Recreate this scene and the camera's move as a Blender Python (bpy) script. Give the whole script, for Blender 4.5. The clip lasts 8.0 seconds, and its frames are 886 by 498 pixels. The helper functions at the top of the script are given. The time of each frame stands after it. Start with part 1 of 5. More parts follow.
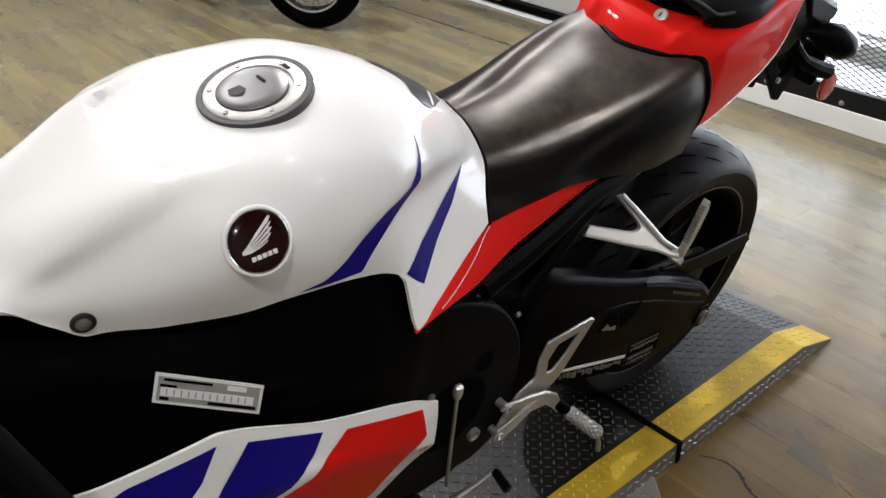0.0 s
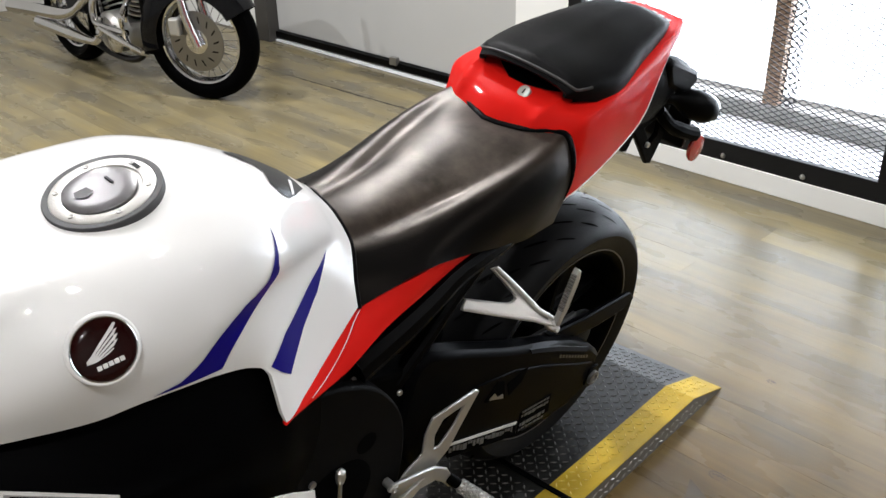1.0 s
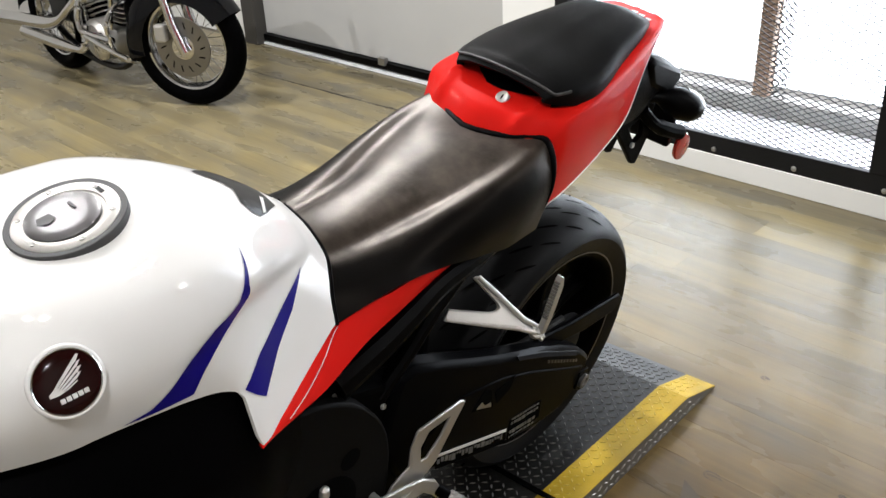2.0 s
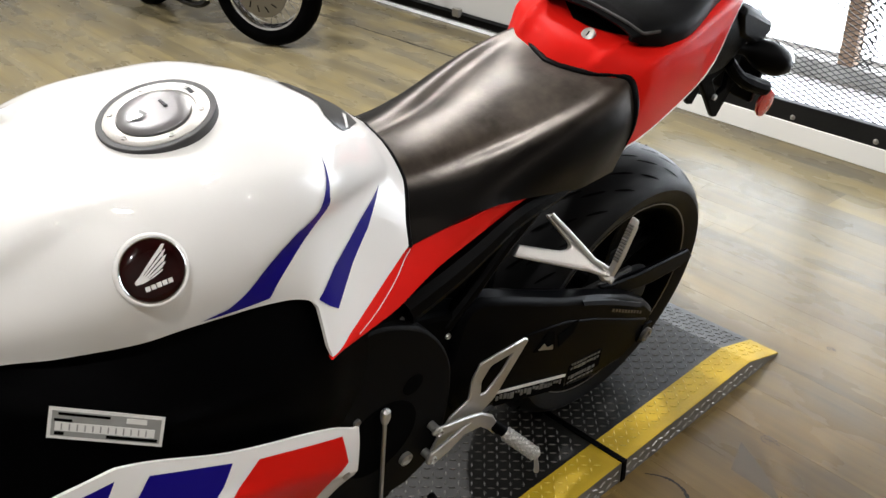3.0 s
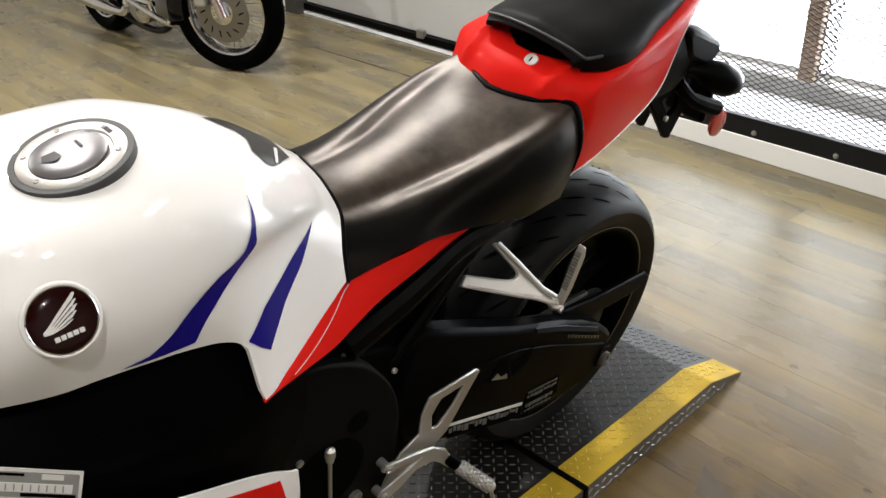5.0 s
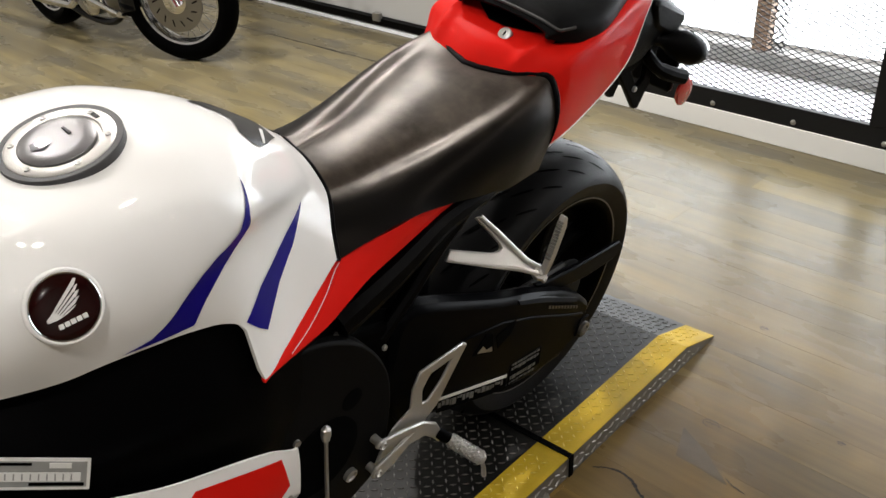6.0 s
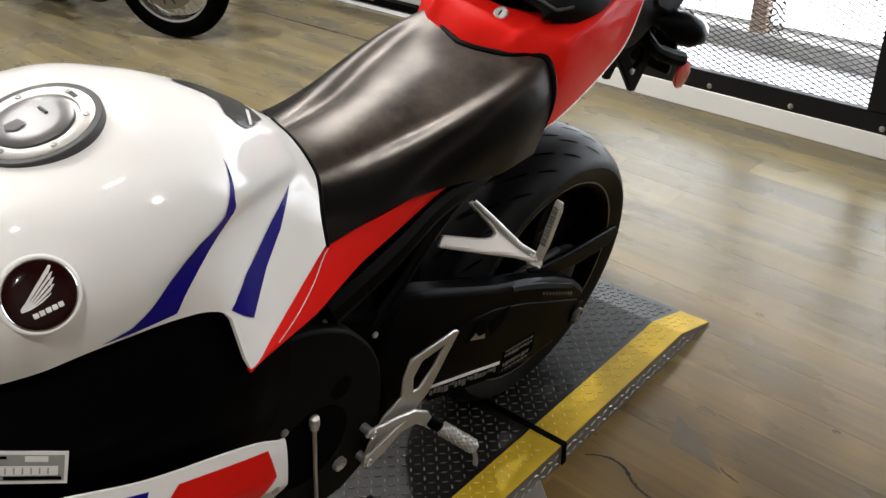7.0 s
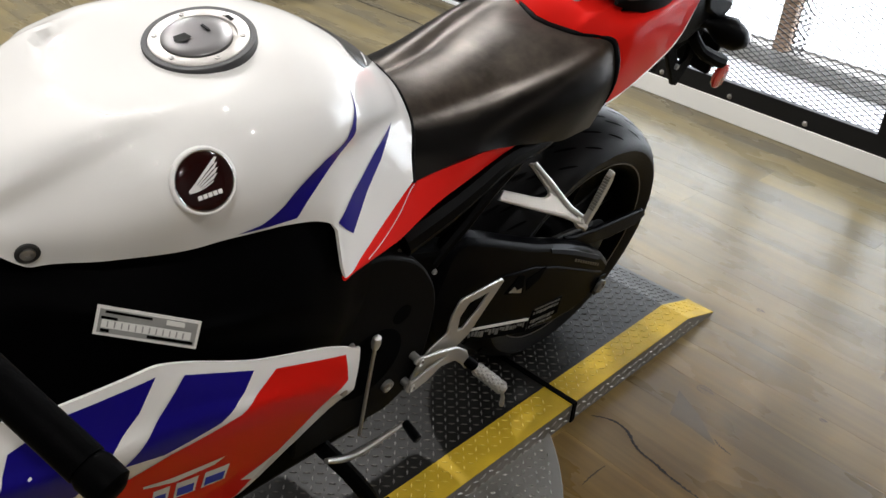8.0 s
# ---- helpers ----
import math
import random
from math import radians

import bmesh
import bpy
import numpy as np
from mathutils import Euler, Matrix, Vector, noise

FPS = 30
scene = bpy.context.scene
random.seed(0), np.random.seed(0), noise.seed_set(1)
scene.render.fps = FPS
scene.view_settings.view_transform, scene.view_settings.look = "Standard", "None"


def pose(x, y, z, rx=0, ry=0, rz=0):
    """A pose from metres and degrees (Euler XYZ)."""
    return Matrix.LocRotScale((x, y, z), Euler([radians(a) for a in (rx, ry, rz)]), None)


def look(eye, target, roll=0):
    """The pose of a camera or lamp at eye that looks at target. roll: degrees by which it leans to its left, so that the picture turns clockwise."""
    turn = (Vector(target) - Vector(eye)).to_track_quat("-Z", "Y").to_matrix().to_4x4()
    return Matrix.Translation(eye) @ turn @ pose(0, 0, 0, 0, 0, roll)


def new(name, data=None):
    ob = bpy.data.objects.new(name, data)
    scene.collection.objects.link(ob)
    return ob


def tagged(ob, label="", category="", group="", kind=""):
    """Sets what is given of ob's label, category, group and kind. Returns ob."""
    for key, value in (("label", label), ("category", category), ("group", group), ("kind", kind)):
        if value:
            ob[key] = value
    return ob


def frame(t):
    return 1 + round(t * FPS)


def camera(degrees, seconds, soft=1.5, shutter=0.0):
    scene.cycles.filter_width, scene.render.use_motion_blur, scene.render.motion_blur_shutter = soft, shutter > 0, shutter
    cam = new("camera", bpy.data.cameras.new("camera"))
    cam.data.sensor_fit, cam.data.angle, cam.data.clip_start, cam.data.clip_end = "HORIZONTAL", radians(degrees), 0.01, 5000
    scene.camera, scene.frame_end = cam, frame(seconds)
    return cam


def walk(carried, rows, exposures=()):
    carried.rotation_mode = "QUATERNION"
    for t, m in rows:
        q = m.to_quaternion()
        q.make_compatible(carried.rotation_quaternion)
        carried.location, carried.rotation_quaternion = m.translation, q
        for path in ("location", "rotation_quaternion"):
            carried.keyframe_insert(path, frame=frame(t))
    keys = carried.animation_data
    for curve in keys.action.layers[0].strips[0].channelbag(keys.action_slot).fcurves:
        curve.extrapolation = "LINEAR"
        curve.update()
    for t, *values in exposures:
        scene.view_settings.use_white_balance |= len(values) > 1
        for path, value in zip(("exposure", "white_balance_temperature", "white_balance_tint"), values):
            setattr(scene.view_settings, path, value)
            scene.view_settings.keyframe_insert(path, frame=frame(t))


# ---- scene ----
cam = camera(53.0, 8.0)
PATH = [
    (0, (1.162, -0.919, 1.363), (-0.2, 0.142, 0.353), -1.1),
    (0.5, (1.183, -0.89, 1.383), (-0.165, 0.244, 0.436), -1.6),
    (1, (1.198, -0.859, 1.397), (-0.088, 0.377, 0.493), -1.2),
    (1.2, (1.202, -0.846, 1.414), (-0.083, 0.393, 0.513), -1.7),
    (2.3, (1.194, -0.817, 1.398), (-0.096, 0.399, 0.472), -3.4),
    (2.5, (1.188, -0.835, 1.381), (-0.13, 0.332, 0.432), -3.2),
    (3, (1.194, -0.851, 1.364), (-0.145, 0.263, 0.382), -0.9),
    (3.5, (1.209, -0.847, 1.375), (-0.14, 0.27, 0.409), -2.7),
    (4, (1.217, -0.843, 1.378), (-0.112, 0.291, 0.405), -3.2),
    (4.5, (1.229, -0.802, 1.37), (-0.121, 0.328, 0.421), -2.9),
    (4.7, (1.218, -0.781, 1.372), (-0.128, 0.354, 0.423), -1.9),
    (5.8, (1.192, -0.83, 1.352), (-0.068, 0.395, 0.397), -2.6),
    (6, (1.188, -0.829, 1.363), (-0.059, 0.388, 0.381), -2.6),
    (6.5, (1.176, -0.819, 1.363), (-0.067, 0.406, 0.386), -1.8),
    (7, (1.166, -0.806, 1.352), (-0.056, 0.406, 0.333), -2.0),
    (7.5, (1.179, -0.839, 1.356), (-0.039, 0.377, 0.337), -1.2),
    (8, (1.194, -1.001, 1.365), (0.005, 0.227, 0.328), 4.9),
]
walk(cam, [(t, look(eye, target, roll)) for t, eye, target, roll in PATH],
     [(0, -0.54, 6050, 10), (1, -0.36, 6000, 10), (2.5, -0.28, 6150, 10), (4.5, -0.31, 6350, 10), (6, -0.52, 6400, 10), (8, -0.57, 6200, 10)])

# ---- light ----
world = bpy.data.worlds.new("world")
scene.world = world
world.use_nodes = True
nt = world.node_tree
sky = nt.nodes.new("ShaderNodeTexSky")
sky.sky_type, sky.sun_disc = "NISHITA", False
sky.sun_elevation, sky.sun_rotation = radians(35), radians(20)
nt.links.new(sky.outputs[0], nt.nodes["Background"].inputs[0])
nt.nodes["Background"].inputs[1].default_value = 0.12


def area(name, eye, target, size, power, colour):
    data = bpy.data.lights.new(name, "AREA")
    data.shape, data.size, data.energy, data.color = "DISK", size, power, colour
    ob = new(name, data)
    ob.matrix_world = look(eye, target)
    return ob


# unseen spots; several, such as (4.9, -0.9), are fill for flank and floor
CEILING_AND_FILL_SPOTS = ((0.43, 0.38, 7), (2.83, 1.45, 36), (0.57, -0.75, 5), (-1.25, 0.95, 95), (-1.5, -0.4, 32), (4.9, -0.9, 45), (1.75, -1.5, 48), (0.1, -2.6, 20), (-3.9, -1.4, 110), (-3.2, 0.6, 75))
for lx, ly, power in CEILING_AND_FILL_SPOTS:
    area("ceiling_and_fill_spot", (lx, ly, 2.93), (lx, ly, 0), 0.085, power, (1.0, 0.95, 0.89))
day = bpy.data.lights.new("window_daylight", "AREA")
day.shape, day.size, day.size_y, day.energy, day.color = "RECTANGLE", 3.0, 1.3, 85, (0.90, 0.96, 1.0)
dayob = new("window_daylight", day)
dayob.matrix_world = look((0.2, 2.95, 0.85), (0.2, 0.0, 0.7))

# ---- materials ----


def material(name, colour, rough=0.5, metal=0.0, coat=0.0, vary=0.12, scale=6.0, bump=0.0, bump_scale=200.0, spread=0.12, spec=0.5):
    m = bpy.data.materials.new(name)
    m.use_nodes = True
    t = m.node_tree
    b = t.nodes["Principled BSDF"]
    b.inputs["Metallic"].default_value = metal
    b.inputs["Coat Weight"].default_value = coat
    b.inputs["Specular IOR Level"].default_value = spec
    b.inputs["Coat Roughness"].default_value = 0.02
    co = t.nodes.new("ShaderNodeTexCoord")
    big = t.nodes.new("ShaderNodeTexNoise")
    big.inputs["Scale"].default_value, big.inputs["Detail"].default_value = scale, 6
    t.links.new(co.outputs["Object"], big.inputs["Vector"])
    ramp = t.nodes.new("ShaderNodeMix")
    ramp.data_type = "RGBA"
    ramp.inputs["A"].default_value = (*[c * (1 - vary) for c in colour], 1)
    ramp.inputs["B"].default_value = (*[min(1, c * (1 + vary)) for c in colour], 1)
    t.links.new(big.outputs["Fac"], ramp.inputs["Factor"])
    t.links.new(ramp.outputs["Result"], b.inputs["Base Color"])
    rr = t.nodes.new("ShaderNodeMapRange")
    rr.inputs["To Min"].default_value, rr.inputs["To Max"].default_value = max(0.02, rough * (1 - spread)), min(1, rough * (1 + spread))
    fine = t.nodes.new("ShaderNodeTexNoise")
    fine.inputs["Scale"].default_value, fine.inputs["Detail"].default_value = bump_scale, 4
    t.links.new(co.outputs["Object"], fine.inputs["Vector"])
    t.links.new(big.outputs["Fac"], rr.inputs["Value"])
    t.links.new(rr.outputs["Result"], b.inputs["Roughness"])
    if bump:
        bp = t.nodes.new("ShaderNodeBump")
        bp.inputs["Strength"].default_value, bp.inputs["Distance"].default_value = bump, 0.002
        t.links.new(fine.outputs["Fac"], bp.inputs["Height"])
        t.links.new(bp.outputs["Normal"], b.inputs["Normal"])
    return m


WHITE = material("pearl_white_paint", (0.81, 0.795, 0.775), 0.42, 0, 0.88, 0.02, 3, spec=0.2)
RED = material("red_paint", (0.62, 0.010, 0.006), 0.45, 0, 0.2, 0.05, 3, spec=0.03)
BLUE = material("blue_paint", (0.007, 0.004, 0.17), 0.45, 0, 0.15, 0.05, 3, spec=0.06)
BLACK = material("satin_black_plastic", (0.0012, 0.0012, 0.0014), 0.34, 0, 0, 0.2, 8, 0.15, 900, spec=0.06)
MATT = material("matt_black_metal", (0.0009, 0.0009, 0.001), 0.45, 0.0, 0, 0.25, 10, 0.2, 500, spec=0.014)
LEATHER = material("black_seat_vinyl", (0.0022, 0.002, 0.0018), 0.37, 0, 0, 0.25, 16, 0.16, 420)


def worn_sheen_saddle(m):
    """Worn brown plus ceiling sheen painted between the saddle's side crests; black below them."""
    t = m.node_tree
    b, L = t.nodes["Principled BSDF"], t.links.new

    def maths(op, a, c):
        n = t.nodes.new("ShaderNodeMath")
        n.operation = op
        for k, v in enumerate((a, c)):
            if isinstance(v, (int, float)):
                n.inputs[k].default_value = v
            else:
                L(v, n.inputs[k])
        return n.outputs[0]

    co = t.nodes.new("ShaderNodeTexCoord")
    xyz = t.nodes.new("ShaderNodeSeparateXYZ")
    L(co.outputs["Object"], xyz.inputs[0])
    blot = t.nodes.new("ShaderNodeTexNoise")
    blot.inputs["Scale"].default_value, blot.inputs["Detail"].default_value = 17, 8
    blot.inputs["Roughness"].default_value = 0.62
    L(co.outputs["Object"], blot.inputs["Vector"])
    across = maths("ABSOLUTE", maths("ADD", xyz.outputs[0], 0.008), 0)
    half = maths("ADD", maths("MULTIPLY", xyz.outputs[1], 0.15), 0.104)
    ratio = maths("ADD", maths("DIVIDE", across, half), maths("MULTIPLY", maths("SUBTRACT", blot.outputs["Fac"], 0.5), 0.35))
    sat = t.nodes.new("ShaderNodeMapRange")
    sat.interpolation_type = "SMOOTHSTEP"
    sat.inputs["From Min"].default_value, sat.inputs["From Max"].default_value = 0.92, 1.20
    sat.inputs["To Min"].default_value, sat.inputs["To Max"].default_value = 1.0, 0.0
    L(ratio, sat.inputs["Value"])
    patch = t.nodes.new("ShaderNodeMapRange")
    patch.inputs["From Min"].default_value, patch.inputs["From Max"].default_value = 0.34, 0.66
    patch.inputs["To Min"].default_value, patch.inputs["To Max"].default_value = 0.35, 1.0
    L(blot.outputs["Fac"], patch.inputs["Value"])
    worn_sheen = maths("MULTIPLY", sat.outputs[0], patch.outputs[0])
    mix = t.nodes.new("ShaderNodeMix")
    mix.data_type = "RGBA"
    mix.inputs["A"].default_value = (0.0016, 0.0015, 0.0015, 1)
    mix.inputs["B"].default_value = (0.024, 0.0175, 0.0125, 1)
    L(worn_sheen, mix.inputs["Factor"])
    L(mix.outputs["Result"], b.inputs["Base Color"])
    L(maths("ADD", maths("MULTIPLY", worn_sheen, 0.55), 0.07), b.inputs["Specular IOR Level"])
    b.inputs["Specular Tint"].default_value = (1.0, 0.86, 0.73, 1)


worn_sheen_saddle(LEATHER)
SWING = material("satin_black_arm", (0.0016, 0.0016, 0.002), 0.34, 0, 0, 0.2, 9, 0.1, 400, spec=0.016)
PILLION_VINYL = material("black_pillion_vinyl", (0.003, 0.003, 0.0032), 0.45, 0, 0, 0.2, 12, 0.2, 900, spec=0.05)
RUBBER = material("tyre_rubber", (0.0055, 0.0055, 0.006), 0.46, 0, 0, 0.2, 9, 0.15, 400, spec=0.10)
ALU = material("cast_aluminium", (0.50, 0.49, 0.465), 0.36, 0.75, 0, 0.08, 14, 0.2, 600)
CHROME = material("chrome", (0.66, 0.66, 0.67), 0.06, 1.0, 0, 0.03, 5)
STEEL = material("dull_steel", (0.40, 0.39, 0.37), 0.4, 0.9, 0, 0.15, 12, 0.2, 300)
YELLOW = material("worn_yellow_paint", (0.39, 0.262, 0.014), 0.5, 0, 0, 0.5, 12, 0.3, 200, spec=0.15)
PLATE = material("dirty_tread_plate", (0.007, 0.0066, 0.006), 0.36, 0.1, 0, 0.45, 9, 0.4, 120, spec=0.2)
WORN = material("worn_tread_steel", (0.12, 0.115, 0.105), 0.34, 0.75, 0, 0.6, 30, 0.2, 200, spec=0.3)
POLISHED = material("polished_lozenge_steel", (0.62, 0.61, 0.59), 0.26, 1.0, 0, 0.2, 30, 0.1, 200)
WORN_YELLOW = material("rubbed_yellow_paint", (0.62, 0.46, 0.08), 0.32, 0, 0, 0.3, 30, 0.2, 200, spec=0.35)
SKIRT = material("dirty_skirt_steel", (0.13, 0.118, 0.10), 0.5, 0.4, 0, 0.3, 12, 0.3, 120, spec=0.3)
BRIGHT_PLATE = material("bright_tread_plate", (0.30, 0.285, 0.26), 0.42, 0.85, 0, 0.2, 9, 0.3, 120)
# for unseen walls only; darker than WALL to limit bounce light
DIM = material("toned_down_wall_paint", (0.50, 0.49, 0.465), 0.7, 0, 0, 0.08, 3, 0.2, 90)
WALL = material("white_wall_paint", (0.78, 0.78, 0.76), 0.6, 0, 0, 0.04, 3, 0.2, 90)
DOOR = material("grey_white_door_enamel", (0.44, 0.44, 0.43), 0.45, 0, 0, 0.05, 2, 0.1, 60)
STEELBLACK = material("black_painted_steel", (0.009, 0.009, 0.010), 0.45, 0.1, 0, 0.25, 9, 0.25, 200, spec=0.2)
TIMBER = material("brown_timber", (0.24, 0.15, 0.09), 0.6, 0, 0, 0.25, 9, 0.4, 60)
CONCRETE = material("grey_concrete", (0.30, 0.29, 0.27), 0.85, 0, 0, 0.35, 14, 0.6, 60)
SNOW = material("white_sill_paint", (0.85, 0.86, 0.88), 0.6, 0, 0, 0.04, 5)
REDLENS = material("red_reflector", (0.42, 0.016, 0.010), 0.2, 0, 1.0, 0.1, 60, 0.5, 300)
GLOSSBLACK = material("gloss_black_paint", (0.004, 0.004, 0.005), 0.3, 0, 0.15, 0.1, 4, spec=0.1)
ENAMEL = material("gloss_black_enamel", (0.003, 0.003, 0.0035), 0.08, 0, 0, 0.1, 4, spec=0.2)
CEIL = material("ceiling_paint", (0.55, 0.54, 0.52), 0.8, 0, 0, 0.05, 2)
LABELGREY = material("printed_label_grey", (0.30, 0.30, 0.29), 0.5, 0.3, 0, 0.2, 60)
PRINTGREY = material("worn_print_grey", (0.10, 0.10, 0.097), 0.5, 0.2, 0, 0.5, 90)
LABELWHITE = material("printed_label_white", (0.72, 0.71, 0.69), 0.45, 0.1, 0, 0.05, 30)

# ---- mesh helpers ----


def part(name, bm, mat, parent=None, label="", smooth=True, bevel=0.0, angle=35):
    me = bpy.data.meshes.new(name)
    bmesh.ops.recalc_face_normals(bm, faces=bm.faces)
    bm.to_mesh(me)
    bm.free()
    me.materials.append(mat)
    for p in me.polygons:
        p.use_smooth = smooth
    ob = new(name, me)
    if bevel:
        md = ob.modifiers.new("edge", "BEVEL")
        md.width, md.segments, md.limit_method, md.angle_limit = bevel, 2, "ANGLE", radians(40)
        md.harden_normals = False
    if smooth:
        me.set_sharp_from_angle(angle=radians(angle))
    if parent is not None:
        ob.parent = parent
    if label:
        tagged(ob, label)
    return ob


def catmull(pts, n):
    """n + 1 points along a smooth curve through pts."""
    p = [Vector(q) for q in pts]
    p = [p[0] * 2 - p[1]] + p + [p[-1] * 2 - p[-2]]
    out, segs = [], len(p) - 3
    for i in range(n + 1):
        u = i / n * segs
        k = min(int(u), segs - 1)
        t = u - k
        a, b, c, d = p[k:k + 4]
        out.append(0.5 * (2 * b + (c - a) * t + (2 * a - 5 * b + 4 * c - d) * t * t + (3 * b - a - 3 * c + d) * t ** 3))
    return out


def rail(pts, ys):
    """A rail given as rows (y, x, z), read at each y by monotone interpolation."""
    a = np.array(pts, float)
    y, n = a[:, 0], len(a)
    out = []
    for k in (1, 2):
        v = a[:, k]
        d = np.diff(v) / np.diff(y)
        m = np.concatenate([[d[0]], np.where(d[:-1] * d[1:] > 0, 2 * d[:-1] * d[1:] / (d[:-1] + d[1:] + 1e-12), 0), [d[-1]]])
        r = []
        for q in ys:
            i = int(np.clip(np.searchsorted(y, q) - 1, 0, n - 2))
            h = y[i + 1] - y[i]
            t = float(np.clip((q - y[i]) / h, 0, 1))
            r.append((2 * t ** 3 - 3 * t * t + 1) * v[i] + (t ** 3 - 2 * t * t + t) * h * m[i] + (-2 * t ** 3 + 3 * t * t) * v[i + 1] + (t ** 3 - t * t) * h * m[i + 1])
        out.append(r)
    return [Vector((x, q, z)) for q, x, z in zip(ys, out[0], out[1])]


def skin(rows, close=False):
    """A bmesh sheet over a grid of points, row by row."""
    bm = bmesh.new()
    g = [[bm.verts.new(p) for p in r] for r in rows]
    for i in range(len(g) - 1):
        w = len(g[i])
        for j in range(w if close else w - 1):
            bm.faces.new((g[i][j], g[i][(j + 1) % w], g[i + 1][(j + 1) % w], g[i + 1][j]))
    return bm


def hull_loft(rails, y0, y1, nu, nv, mid=0.0, mirror=True, ends=None, starts=None):
    """A body lofted across rails (top to bottom), mirrored about x = mid; starts and ends: where each rail begins and stops, if not at y0 and y1."""
    lines = []
    for k, r in enumerate(rails):
        a, b = starts[k] if starts else y0, ends[k] if ends else y1
        lines.append(rail(r, [a + (b - a) * i / nu for i in range(nu + 1)]))
    rows = []
    for i in range(nu + 1):
        half = catmull([l[i] for l in lines], nv)
        if mirror:
            half = [Vector((2 * mid - p.x, p.y, p.z)) for p in reversed(half)] + half
        rows.append(half)
    bm = skin(rows)
    bmesh.ops.remove_doubles(bm, verts=bm.verts, dist=1e-5)
    return bm


def relax(bm, rounds):
    """Evens a sheet out, with its border kept."""
    inner = [v for v in bm.verts if not v.is_boundary]
    for _ in range(rounds):
        bmesh.ops.smooth_vert(bm, verts=inner, factor=0.5, use_axis_x=True, use_axis_y=True, use_axis_z=True)
    return bm


def solid(bm, thick):
    """Gives a sheet a thickness, inwards."""
    bmesh.ops.recalc_face_normals(bm, faces=bm.faces)
    bmesh.ops.solidify(bm, geom=bm.faces[:], thickness=thick)
    return bm


def box(cx, cy, cz, sx, sy, sz, bm=None):
    bm = bm or bmesh.new()
    r = bmesh.ops.create_cube(bm, size=1)
    for v in r["verts"]:
        v.co = Vector((cx + v.co.x * sx, cy + v.co.y * sy, cz + v.co.z * sz))
    return bm


def tube(pts, radii, n=12, bm=None, caps=True):
    bm = bm or bmesh.new()
    p = [Vector(q) for q in pts]
    if not isinstance(radii, (list, tuple)):
        radii = [radii] * len(p)
    rings = []
    up = Vector((0, 0, 1))
    for i, q in enumerate(p):
        d = (p[min(i + 1, len(p) - 1)] - p[max(i - 1, 0)]).normalized()
        a = d.cross(up if abs(d.z) < 0.95 else Vector((1, 0, 0))).normalized()
        b = d.cross(a)
        rings.append([bm.verts.new(q + radii[i] * (a * math.cos(2 * math.pi * k / n) + b * math.sin(2 * math.pi * k / n))) for k in range(n)])
    for i in range(len(rings) - 1):
        for k in range(n):
            bm.faces.new((rings[i][k], rings[i][(k + 1) % n], rings[i + 1][(k + 1) % n], rings[i + 1][k]))
    if caps:
        bm.faces.new(rings[0])
        bm.faces.new(rings[-1])
    return bm


def lathe(profile, n=48, axis="X", centre=(0, 0, 0), bm=None, closed=False):
    """Turns (along, radius) rows about an axis through centre."""
    bm = bm or bmesh.new()
    c = Vector(centre)
    g = []
    for k in range(n):
        a = 2 * math.pi * k / n
        ring = []
        for u, r in profile:
            q = {"X": (u, r * math.cos(a), r * math.sin(a)), "Y": (r * math.cos(a), u, r * math.sin(a)), "Z": (r * math.cos(a), r * math.sin(a), u)}[axis]
            ring.append(bm.verts.new(c + Vector(q)))
        g.append(ring)
    w = len(profile)
    for k in range(n):
        for j in range(w if closed else w - 1):
            bm.faces.new((g[k][j], g[(k + 1) % n][j], g[(k + 1) % n][(j + 1) % w], g[k][(j + 1) % w]))
    return bm


def slab(outline, thick, holes=()):
    """A plate: outline rows (x, y, z) of its outer face, thickened inwards along -x."""
    bm = bmesh.new()
    f = bm.faces.new([bm.verts.new(p) for p in outline])
    if holes:
        bm.free()
        bm = bmesh.new()
        loops = []
        for loop in (outline, *holes):
            vs = [bm.verts.new(p) for p in loop]
            loops += [bm.edges.new((vs[i], vs[(i + 1) % len(vs)])) for i in range(len(vs))]
        bmesh.ops.triangle_fill(bm, use_beauty=True, edges=loops)
    r = bmesh.ops.extrude_face_region(bm, geom=bm.faces[:])
    for v in r["geom"]:
        if isinstance(v, bmesh.types.BMVert):
            v.co.x -= thick
    return bm

# ---- room ----
FENCE_Y, DOOR_Y = 2.25, 2.44


def structure(name, bm, mat, label, category, bevel=0.0, smooth=False):
    return tagged(part(name, bm, mat, None, "", smooth, bevel), label, category, kind="structure")


floor = structure("floor", box(0, -0.5, -0.03, 12.6, 8.0, 0.05), material("floor_screed", (0.10, 0.09, 0.075), 0.8), "wood-look vinyl plank floor, worn and scuffed", "floor")
structure("ceiling", box(0, -0.5, 3.05, 12.6, 8.0, 0.1), CEIL, "plain grey painted ceiling", "ceiling")
structure("wall_west", box(-6.2, -0.5, 1.5, 0.12, 8.0, 3.0), DIM, "plain unseen off-white wall, tone set for bounce light", "wall")
structure("wall_east", box(6.2, -0.5, 1.5, 0.12, 8.0, 3.0), DIM, "plain unseen off-white wall, tone set for bounce light", "wall")
structure("wall_south", box(0, -4.45, 1.5, 12.4, 0.12, 3.0), DIM, "plain unseen off-white wall, tone set for bounce light", "wall")

